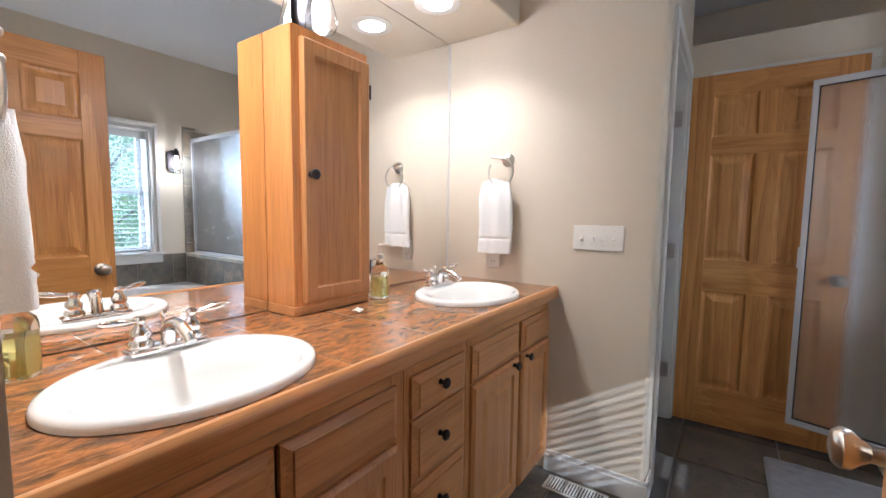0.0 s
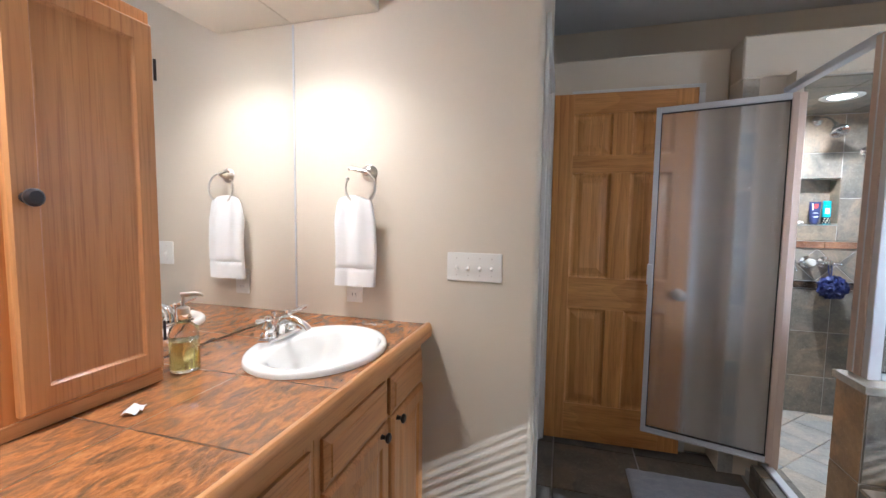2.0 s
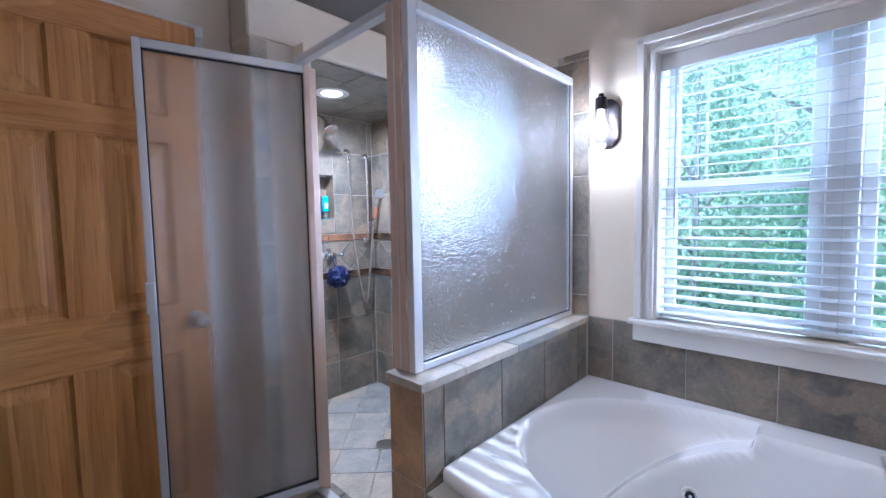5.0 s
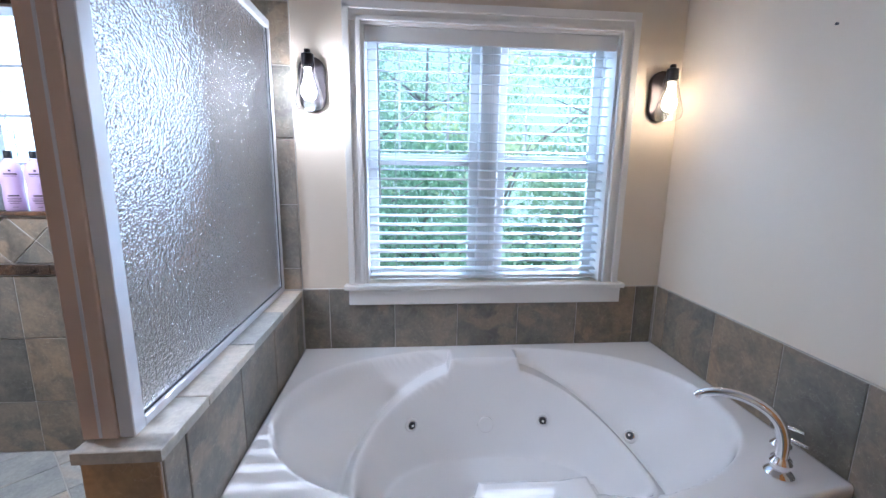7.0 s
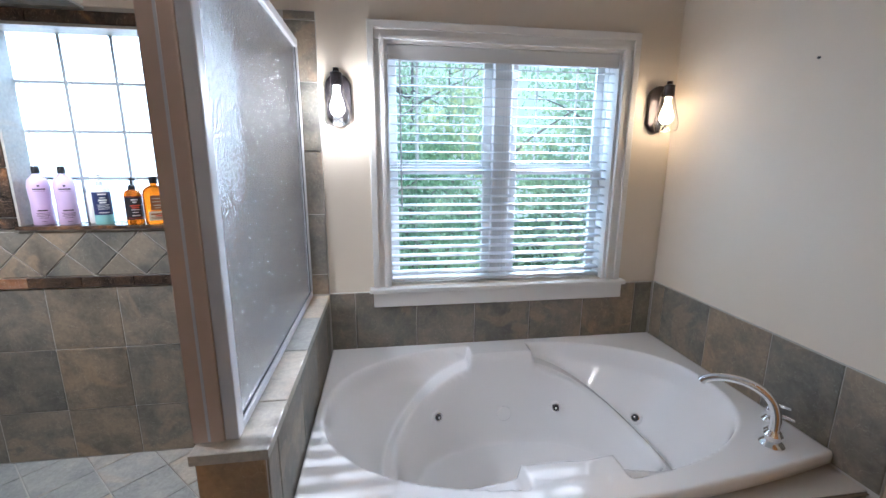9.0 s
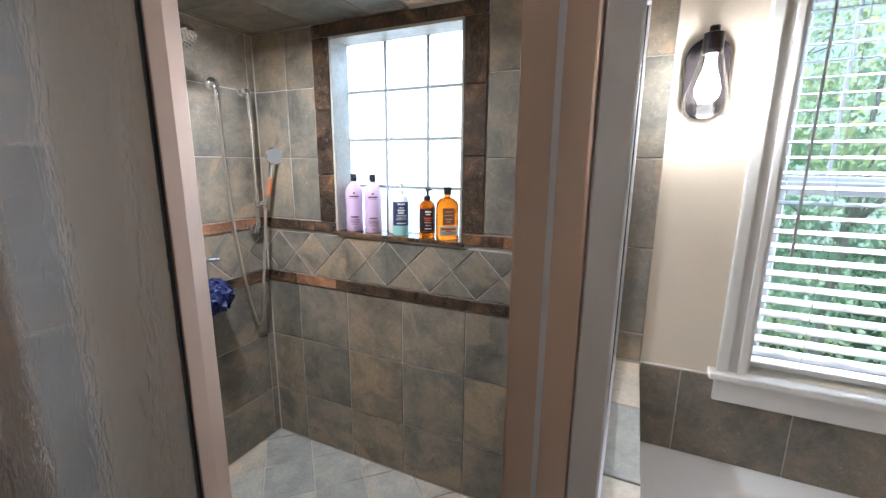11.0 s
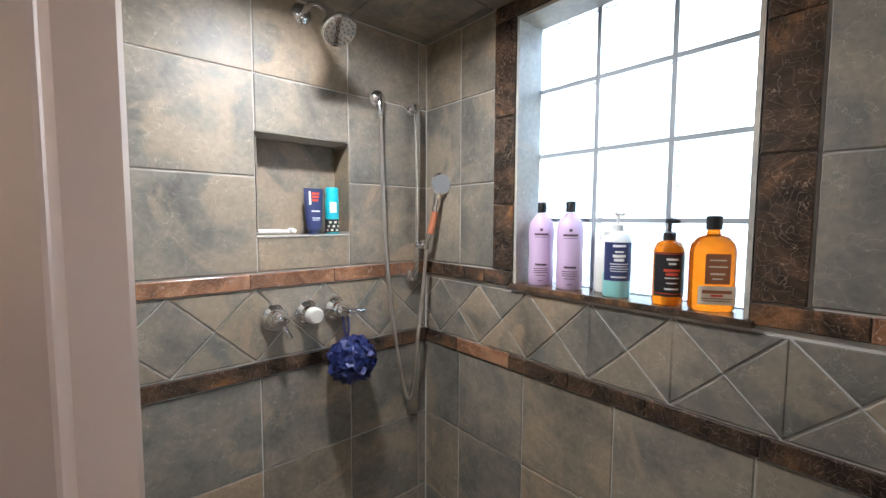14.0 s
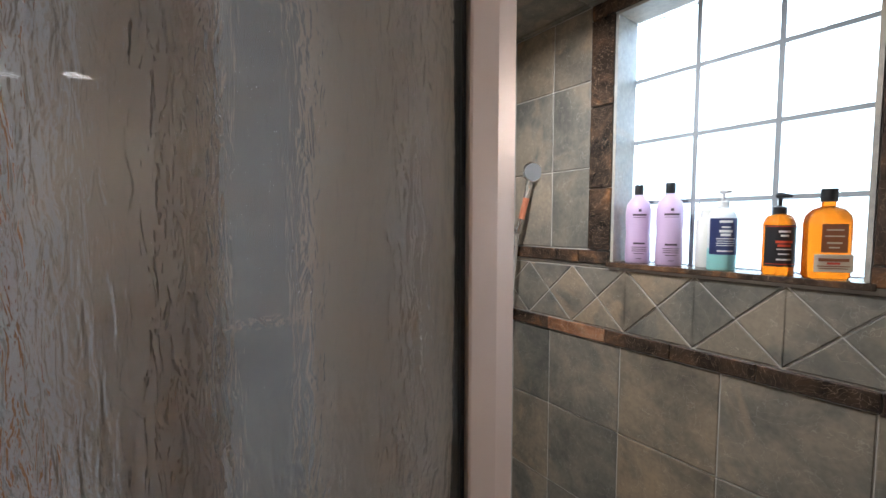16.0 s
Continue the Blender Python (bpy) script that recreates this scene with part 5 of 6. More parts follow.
part("reveal", box(XWS - 0.019, XG, GY0 + 0.010, GY1 - 0.010, GZ1 - 0.010, GZ1 - 0.0005), SLATE_PALE, gw)

# ---- shower fixtures ----
YF = YB - 0.0040
sh = thing("fixed_shower", (1.966, YF, 1.977), "chrome fixed shower head on a wall arm", "shower")
part("flange", lathe([(0.0, 0.0), (0.030, 0.0), (0.030, 0.004), (0.018, 0.012), (0.0, 0.013)], (1.966, YF, 1.985), aim((0, -1, 0))), CHROME, sh, "", True)
part("arm", tube([(1.966, YF, 1.985), (1.970, 3.84, 1.992), (1.976, 3.785, 1.972), (1.984, 3.742, 1.925)], 0.009, 12, smooth_path=2), CHROME, sh, "", True)
hd = Vector((0.10, -0.55, -0.80)).normalized()
head = part("head", lathe([(0.0, -0.02), (0.014, -0.018), (0.016, 0.0), (0.024, 0.010), (0.038, 0.028), (0.048, 0.042), (0.049, 0.055), (0.045, 0.060), (0.0, 0.061)], Vector((1.984, 3.740, 1.922)), aim(hd), 28), CHROME, sh, "", True)
nz = None
side = hd.orthogonal().normalized()
for r, k in ((0.012, 6), (0.024, 11), (0.037, 18)):
    for i in range(k):
        c = Vector((1.984, 3.740, 1.922)) + hd * 0.0612 + Matrix.Rotation(2 * math.pi * i / k, 3, hd) @ (side * r)
        nz = lathe([(0.0022, 0.0), (0.0018, 0.002), (0.0, 0.002)], c, aim(hd), 6, nz)
part("nozzles", nz, BLACK, head)

valves = []
for vx, kind in ((1.866, "lever"), (1.968, "cap"), (2.065, "lever")):
    t = thing("shower_valve", (vx, YF, 1.076), "chrome shower valve with a lever handle" if kind == "lever" else "chrome shower diverter valve with a clear knob", "valve", "shower valves")
    valves.append(t)
    part("escutcheon", lathe([(0.0, 0.0), (0.043, 0.0), (0.043, 0.005), (0.040, 0.012), (0.031, 0.020), (0.026, 0.026), (0.025, 0.036), (0.020, 0.042), (0.0, 0.042)], (vx, YF, 1.076), aim((0, -1, 0))), CHROME, t, "", True)
    if kind == "lever":
        h = part("handle", lathe([(0.018, 0.040), (0.023, 0.048), (0.022, 0.060), (0.014, 0.070), (0.0, 0.072)], (vx, YF, 1.076), aim((0, -1, 0))), CHROME, t, "", True)
        sgn = 1 if vx > 2 else 0.35
        dz = -0.006 if vx > 2 else -0.055
        part("lever", tube([(vx, YF - 0.055, 1.076), (vx + 0.030 * sgn, YF - 0.060, 1.076 + dz * 0.5), (vx + 0.070 * sgn, YF - 0.064, 1.076 + dz)], [0.007, 0.0095, 0.0085], 10), CHROME, h, "", True)
    else:
        part("knob", lathe([(0.018, 0.040), (0.026, 0.045), (0.026, 0.068), (0.020, 0.075), (0.0, 0.076)], (vx, YF, 1.076), aim((0, -1, 0)), 10), mat("clear_acrylic", (0.92, 0.88, 0.78), 0.15, Transmission_Weight=0.5), t, "clear faceted knob", True)

loofah = thing("loofah", (2.072, YF - 0.06, 0.93), "navy blue mesh bath puff hanging from the shower valve", "bath puff")
b = None
rl = random.Random(5)
for k in range(150):
    d = Vector((rl.gauss(0, 1), rl.gauss(0, 1), rl.gauss(0, 1))).normalized()
    c = Vector((2.078, YF - 0.085, 0.925)) + Vector((d.x * 0.060, d.y * 0.050, d.z * 0.060))
    d = (d + Vector((rl.gauss(0, 0.5), rl.gauss(0, 0.5), rl.gauss(0, 0.5)))).normalized()
    a1 = d.orthogonal().normalized()
    a2 = d.cross(a1)
    q = bmesh.new()
    rows = []
    for s in range(3):
        ring = []
        for i in range(14):
            an = 2 * math.pi * i / 14
            rr = 0.006 + 0.010 * s + 0.003 * math.sin(an * 3 + k)
            ring.append(q.verts.new(c + (a1 * math.cos(an) + a2 * math.sin(an)) * rr + d * (0.012 - 0.007 * s + 0.011 * math.sin(an * 4 + k * 2) * s / 2)))
        rows.append(ring)
    for p_, q_ in zip(rows, rows[1:]):
        for i in range(14):
            q.faces.new((p_[i], p_[(i + 1) % 14], q_[(i + 1) % 14], q_[i]))
    b = join(b, q)
part("mesh_puff", b, NAVY_MESH, loofah, "", True)
part("cord", tube([(2.065, YF - 0.050, 1.09), (2.060, YF - 0.062, 1.04), (2.072, YF - 0.066, 0.975), (2.082, YF - 0.063, 1.03), (2.078, YF - 0.048, 1.09)], 0.0035, 8, smooth_path=1), NAVY_MESH, loofah)

sl = thing("hand_shower", (2.37, YF, 1.157), "chrome slide-bar hand shower with a hose and orange-brown grip", "hand shower")
part("slide_bar", tube([(2.368, YF, 1.772), (2.368, YF - 0.038, 1.782), (2.368, YF - 0.048, 1.74), (2.368, YF - 0.048, 1.22), (2.368, YF - 0.040, 1.175), (2.368, YF, 1.160)], [0.018, 0.016, 0.0095, 0.0095, 0.013, 0.016], 12, smooth_path=2), CHROME, sl, "", True)
for bz in (1.772, 1.160):
    part("bar_flange", lathe([(0.0, 0.0), (0.026, 0.0), (0.027, 0.006), (0.023, 0.018), (0.017, 0.028), (0.0, 0.030)], (2.368, YF, bz), aim((0, -1, 0)), 20), CHROME, sl, "", True)
part("supply_elbow", lathe([(0.0, 0.0), (0.032, 0.0), (0.033, 0.006), (0.028, 0.022), (0.016, 0.032), (0.0, 0.033)], (2.222, YF, 1.785), aim((0, -1, 0))), CHROME, sl, "", True)
part("elbow_neck", tube([(2.222, YF - 0.022, 1.785), (2.223, YF - 0.030, 1.765), (2.225, YF - 0.030, 1.72)], [0.012, 0.011, 0.009], 12), CHROME, sl, "", True)
part("slider", ball((2.385, YF - 0.055, 1.279), 0.019, (1.7, 1.1, 0.9)), CHROME, sl, "", True)
hp = [Vector((2.392, YF - 0.072, 1.265)), Vector((2.400, YF - 0.085, 1.32)), Vector((2.412, YF - 0.098, 1.40)), Vector((2.420, YF - 0.104, 1.45))]
wand = part("handle", tube(hp[:2], [0.010, 0.012], 12), CHROME, sl, "", True)
part("grip", tube([hp[1], hp[2]], [0.0125, 0.0125], 12), CORK, sl, "orange-brown ribbed grip", True)
part("neck", tube([hp[2], hp[3], hp[3] + Vector((0.004, -0.006, 0.04))], [0.012, 0.0135, 0.012], 12), CHROME, sl, "", True)
part("spray_head", lathe([(0.0, -0.012), (0.022, -0.012), (0.038, 0.0), (0.040, 0.010), (0.036, 0.014), (0.0, 0.014)], Vector((2.428, YF - 0.112, 1.500)), aim((-0.55, -0.80, -0.05)), 24), CHROME, sl, "", True)
part("spray_face", lathe([(0.0, 0.0145), (0.034, 0.0145)], Vector((2.428, YF - 0.112, 1.500)), aim((-0.55, -0.80, -0.05)), 24), mat("grey_rubber", (0.18, 0.18, 0.18), 0.5), sl, "grey spray face")
hose_pts = [(2.225, YF - 0.030, 1.72), (2.235, YF - 0.026, 1.50), (2.252, YF - 0.022, 1.20), (2.290, YF - 0.022, 0.92), (2.322, YF - 0.026, 0.74), (2.338, YF - 0.034, 0.690), (2.352, YF - 0.040, 0.74), (2.368, YF - 0.055, 0.95), (2.385, YF - 0.068, 1.15), (2.392, YF - 0.072, 1.265)]
hp2 = [Vector(p) for p in hose_pts]
for _ in range(3):
    nn = [hp2[0]]
    for a, c in zip(hp2, hp2[1:]):
        nn += [a * 0.75 + c * 0.25, a * 0.25 + c * 0.75]
    hp2 = nn + [hp2[-1]]
fine = []
for a, c in zip(hp2, hp2[1:]):
    k = max(1, int((c - a).length / 0.0030))
    fine += [a.lerp(c, i / k) for i in range(k)]
part("hose", tube(fine, [0.0062 if i % 2 else 0.0075 for i in range(len(fine))], 8), NICKEL, sl, "ribbed metal hose", True)
part("drain", lathe([(0.0, 0.0), (0.05, 0.0), (0.05, 0.003), (0.044, 0.004), (0.0, 0.0045)], (1.936, 3.15, 0.0555)), NICKEL, shower_floor, "round metal floor drain", True)


# the fittings hang 16 mm nearer the corner
for fitting in (sh, loofah, sl, *valves):
    fitting.location.x += 0.016

# ---- bottles on the sill and in the niche ----
def body_of(profile, loc, sx=1.0, sy=1.0, turn=0.0, steps=28):
    return lathe(profile, loc, Matrix.Rotation(turn, 4, "Z") @ Matrix.Diagonal((sx, sy, 1, 1)), steps)


ZS = GZ0 + 0.0045


def label_wrap(loc, r, z0, z1, spread, material, parent, name="label", sx=1.0, sy=1.0, face=math.pi, lab=""):
    """A label bent round the side of a bottle that faces the room."""
    q = bmesh.new()
    n = 14
    lo, hi = [], []
    for i in range(n + 1):
        a = face - spread / 2 + spread * i / n
        x, y = loc[0] + r * sx * math.cos(a), loc[1] + r * sy * math.sin(a)
        lo.append(q.verts.new((x, y, loc[2] + z0)))
        hi.append(q.verts.new((x, y, loc[2] + z1)))
    for i in range(n):
        q.faces.new((lo[i], lo[i + 1], hi[i + 1], hi[i]))
    return part(name, q, material, parent, lab, True)


FACE = radians(215)
for by in (3.408, 3.310):
    loc = (2.515, by, ZS)
    t = thing("shampoo_bottle", loc, "tall lilac plastic bottle with a black cap on the sill", "bottle", "lilac bottles on the sill")
    part("body", body_of([(0.0, 0.0), (0.034, 0.0), (0.037, 0.004), (0.037, 0.060), (0.035, 0.095), (0.0375, 0.130), (0.038, 0.165), (0.033, 0.190), (0.019, 0.208), (0.0125, 0.216), (0.0, 0.217)], loc), LILAC, t, "", True)
    part("cap", body_of([(0.0, 0.2175), (0.0135, 0.2175), (0.0138, 0.246), (0.012, 0.249), (0.0, 0.249)], loc), BLACK, t, "black screw cap", True)
    for z0, z1, sp in ((0.150, 0.156, 1.1), (0.144, 0.1455, 1.0), (0.060, 0.066, 0.9), (0.050, 0.052, 1.2), (0.044, 0.046, 1.1), (0.038, 0.040, 1.15), (0.030, 0.032, 0.8), (0.014, 0.016, 0.4)):
        label_wrap(loc, 0.0384, z0, z1, sp, PRINT_DARK, t, "print", face=FACE)
    label_wrap(loc, 0.0388, 0.163, 0.171, 0.22, PRINT_DARK, t, "emblem", face=FACE)


def pump(t, loc, z, material, reach):
    part("pump_collar", body_of([(0.0, z), (0.014, z), (0.014, z + 0.016), (0.008, z + 0.020), (0.0, z + 0.020)], loc), material, t, "", True)
    a = Vector(loc) + Vector((0, 0, z + 0.018))
    q = tube([a, a + Vector((0, 0, 0.022))], 0.0045, 8)
    q = tube([a + Vector((0, 0, 0.026)) - reach * 0.3, a + Vector((0, 0, 0.028)), a + Vector((0, 0, 0.026)) + reach], [0.006, 0.008, 0.004], 10, q)
    part("pump_head", q, material, t, "", True)


loc = (2.505, 3.165, ZS)
t = thing("face_wash_bottle", loc, "clear bottle of aqua face wash with navy label and white pump", "bottle")
part("body", body_of([(0.0, 0.0), (0.032, 0.0), (0.034, 0.004), (0.034, 0.058), (0.0, 0.058)], loc), AQUA, t, "aqua lotion", True)
part("upper_body", body_of([(0.0335, 0.058), (0.034, 0.060), (0.034, 0.142), (0.028, 0.158), (0.014, 0.168), (0.0, 0.168)], loc), PRINT_WHITE, t, "", True)
label_wrap(loc, 0.0346, 0.042, 0.140, 2.4, NAVY, t, face=FACE, lab="navy paper label")
for z0, z1, sp in ((0.128, 0.134, 0.9), (0.114, 0.118, 0.6), (0.102, 0.109, 0.9), (0.092, 0.099, 0.7), (0.084, 0.0865, 1.3), (0.078, 0.080, 1.2), (0.072, 0.074, 1.3), (0.066, 0.068, 1.2), (0.050, 0.054, 1.1)):
    label_wrap(loc, 0.0352, z0, z1, sp, PRINT_WHITE, t, "print", face=FACE)
pump(t, loc, 0.168, PRINT_WHITE, Vector((-0.020, -0.024, -0.002)))
loc = (2.545, 3.218, ZS)
t = thing("lotion_bottle", loc, "plain white plastic bottle standing behind the face wash", "bottle")
part("body", body_of([(0.0, 0.0), (0.026, 0.0), (0.028, 0.004), (0.028, 0.130), (0.022, 0.142), (0.0, 0.142)], loc), PLASTIC, t, "", True)
part("cap", body_of([(0.0, 0.1422), (0.017, 0.1422), (0.017, 0.165), (0.0, 0.166)], loc), PLASTIC, t, "", True)
loc = (2.505, 3.040, ZS)
t = thing("body_wash_bottle", loc, "amber body wash bottle with a black label and black pump", "bottle")
part("body", body_of([(0.0, 0.0), (0.031, 0.0), (0.033, 0.004), (0.033, 0.128), (0.027, 0.143), (0.014, 0.150), (0.0, 0.150)], loc), SOAP, t, "", True)
label_wrap(loc, 0.0336, 0.020, 0.122, 2.6, LABEL_BLACK, t, face=FACE, lab="black paper label")
for z0, z1, sp, mt in ((0.118, 0.1195, 2.4, PRINT_RED), (0.104, 0.109, 0.75, PRINT_WHITE), (0.094, 0.0985, 0.5, PRINT_WHITE), (0.078, 0.084, 1.05, PRINT_RED), (0.069, 0.075, 0.8, PRINT_RED), (0.062, 0.0645, 0.9, PRINT_WHITE), (0.050, 0.053, 0.7, PRINT_WHITE), (0.036, 0.040, 0.9, PRINT_WHITE), (0.026, 0.0275, 2.4, PRINT_RED)):
    label_wrap(loc, 0.0342, z0, z1, sp, mt, t, "print", face=FACE)
pump(t, loc, 0.150, BLACK, Vector((-0.014, -0.024, -0.001)))
loc = (2.505, 2.950, ZS)
t = thing("bath_oil_bottle", loc, "flat amber bottle with brown and cream labels, black cap", "bottle")
part("body", body_of([(0.0, 0.0), (0.042, 0.0), (0.046, 0.004), (0.046, 0.128), (0.043, 0.145), (0.030, 0.160), (0.014, 0.166), (0.013, 0.176), (0.0, 0.176)], loc, 0.62, 1.0, radians(35)), SOAP, t, "", True)
part("cap", body_of([(0.0, 0.1762), (0.0155, 0.1762), (0.0155, 0.206), (0.0, 0.207)], loc), BLACK, t, "black cap", True)
fd = Vector((math.cos(FACE), math.sin(FACE), 0))
fu = Vector((-fd.y, fd.x, 0))
pl = Plane(Vector(loc) + fd * 0.0315, -fu if (-fu).cross(Vector((0, 0, 1))).dot(fd) > 0 else fu, (0, 0, 1))
q = bmesh.new()
q.faces.new([q.verts.new(pl.at(p, 0)) for p in rect(-0.024, 0.024, 0.060, 0.125)])
part("label", q, LABEL_BROWN, t, "brown emblem label")
q = bmesh.new()
q.faces.new([q.verts.new(pl.at(p, 0)) for p in rect(-0.036, 0.036, 0.016, 0.056)])
part("label", q, LABEL_CREAM, t, "cream paper label")
bars(t, pl, [(-0.028, 0.028, 0.040, 0.047), (-0.030, 0.030, 0.028, 0.030), (-0.026, 0.026, 0.023, 0.025)], LABEL_BROWN)
bars(t, pl, [(-0.012, 0.012, 0.033, 0.038)], PRINT_RED)
bars(t, pl, [(-0.018, 0.018, 0.096, 0.099), (-0.014, 0.014, 0.080, 0.084), (-0.016, 0.016, 0.110, 0.113), (-0.010, 0.010, 0.070, 0.073)], LABEL_CREAM)

ZN = NZ0 + 0.0042
loc = Vector((2.034, YB + 0.048, ZN))
t = thing("shave_cream_tube", loc, "navy blue squeeze tube standing in the shower niche", "tube")
q = bmesh.new()
rows = []
for z, wx, wy in ((0.0, 0.017, 0.017), (0.012, 0.018, 0.018), (0.016, 0.024, 0.021), (0.06, 0.028, 0.017), (0.12, 0.032, 0.007), (0.137, 0.033, 0.0015), (0.148, 0.033, 0.0012)):
    rows.append([q.verts.new(loc + Vector((wx * math.cos(a), wy * math.sin(a), z))) for a in [2 * math.pi * i / 20 for i in range(20)]])
for r0, r1 in zip(rows, rows[1:]):
    for i in range(20):
        q.faces.new((r0[i], r0[(i + 1) % 20], r1[(i + 1) % 20], r1[i]))
q.faces.new(rows[-1])
q.faces.new(rows[0])
part("body", q, NAVY, t, "", True)
pl = Plane(loc + Vector((0, -0.0215, 0)), (1, 0, 0), (0, 0, 1))
pl.o.y = loc.y - 0.012
q0 = Plane(loc + Vector((0, -0.0225, 0.0)), (1, 0, 0), (0, 0.11, 0.994))
bars(t, q0, [(-0.020, -0.013, 0.095, 0.138)], PRINT_WHITE, 0.0012)
bars(t, q0, [(-0.010, 0.016, 0.128, 0.135), (-0.010, 0.014, 0.117, 0.124), (-0.010, 0.011, 0.106, 0.113)], PRINT_RED, 0.0012)
bars(t, q0, [(-0.014, 0.014, 0.072, 0.076), (-0.014, 0.014, 0.050, 0.053), (-0.012, 0.012, 0.044, 0.046)], PRINT_WHITE, 0.0012)
loc = (2.100, YB + 0.050, ZN)
t = thing("shave_gel_can", loc, "turquoise aerosol can with a patterned black and white foot", "can")
part("body", body_of([(0.0, 0.0), (0.022, 0.0), (0.0225, 0.002), (0.0225, 0.118), (0.021, 0.123), (0.021, 0.126), (0.0, 0.126)], loc), TURQ, t, "", True)
part("cap", body_of([(0.0, 0.1262), (0.0215, 0.1262), (0.0215, 0.150), (0.019, 0.154), (0.0, 0.154)], loc), TURQ, t, "turquoise cap", True)
label_wrap(loc, 0.0229, 0.004, 0.048, 3.4, LABEL_BLACK, t, face=radians(260), lab="black and white patterned band")
for k in range(9):
    label_wrap(loc, 0.0233, 0.008 + (k % 3) * 0.013, 0.015 + (k % 3) * 0.013, 0.35, LABEL_CREAM, t, "print", face=radians(200 + k * 14))
label_wrap(loc, 0.0229, 0.070, 0.105, 1.0, PRINT_WHITE, t, "label", face=radians(255))
loc = Vector((1.901, YB + 0.040, ZN))
t = thing("razor", loc, "white disposable razor lying in the shower niche", "razor")
part("handle", tube([loc + Vector((-0.060, 0.0, 0.010)), loc + Vector((0.0, -0.004, 0.010)), loc + Vector((0.045, -0.008, 0.008))], [0.006, 0.0065, 0.005], 8), PLASTIC, t, "", True)
b = box(-0.008, 0.008, -0.020, 0.020, -0.006, 0.006, 0.002)
b.transform(Matrix.Translation(loc + Vector((0.053, -0.009, 0.012))) @ Matrix.Rotation(0.5, 4, "Y"))
part("blade_head", b, PLASTIC, t)

# bath mat
b = bmesh.new()
bmesh.ops.create_grid(b, x_segments=56, y_segments=52, size=0.5)
for v in b.verts:
    x, y = v.co.x, v.co.y
    e = min(0.5 - abs(x), 0.5 - abs(y))
    v.co = Vector((1.075 + x * 0.55, 2.685 + y * 0.52, 0.004 + 0.016 * min(1, e / 0.03) ** 0.5 + 0.004 * noise.noise((x * 14, y * 14, 0)) * min(1, e / 0.03)))
lowr = bmesh.ops.extrude_face_region(b, geom=b.faces[:])
for v in [g_ for g_ in lowr["geom"] if isinstance(g_, bmesh.types.BMVert)]:
    v.co.z = 0.001
solid("bath_mat", b, MAT_FABRIC, "grey plush bath mat on the tile floor", "bath mat", smooth=True)

# ---- outdoors: ground, trees, bright sky behind the blocks ----
solid("ground", box(XO + 0.3, 400, -300, 300, -1.6, -1.5), mat("lawn", (0.10, 0.16, 0.05), 0.9), "green lawn outside the window", "ground", S)
solid("backdrop_sky", box(3.6, 3.62, 2.3, 4.6, 0.4, 3.4), SKYGLOW, "bright sky outside the glass block window", "sky", S)
# Added glowing sheet: its emission stands in for bright haze behind the trees.
DISTANCE = emissive("glowing_haze", (0.58, 0.74, 0.64), 1.2)
solid("backdrop_glow", box(22.0, 22.2, -18, 22, -3, 8), DISTANCE, "pale green glowing sheet standing in for bright haze behind the trees", "backdrop", S)
LEAF = mat("leaf_green", (0.075, 0.15, 0.045), 0.5, Transmission_Weight=0.0)
lv = ramp(LEAF, noise_tex(LEAF, coords(LEAF), 0.8, 3), [(0.3, (0.17, 0.25, 0.20)), (0.52, (0.22, 0.30, 0.22)), (0.72, (0.33, 0.36, 0.20))])
base(LEAF, lv)
tl = node(LEAF, "ShaderNodeBsdfTranslucent")
link(LEAF, mix(LEAF, 1.0, lv, (3.0, 2.9, 2.8), "MULTIPLY"), tl.inputs["Color"])
mx = node(LEAF, "ShaderNodeMixShader", Fac=0.72)
link(LEAF, LEAF.node_tree.nodes["Principled BSDF"].outputs[0], mx.inputs[1])
link(LEAF, tl.outputs[0], mx.inputs[2])
link(LEAF, mx.outputs[0], LEAF.node_tree.nodes["Material Output"].inputs["Surface"])
BARK = paint("bark", (0.36, 0.34, 0.31), 0.9, 0.8)
rt = random.Random(11)


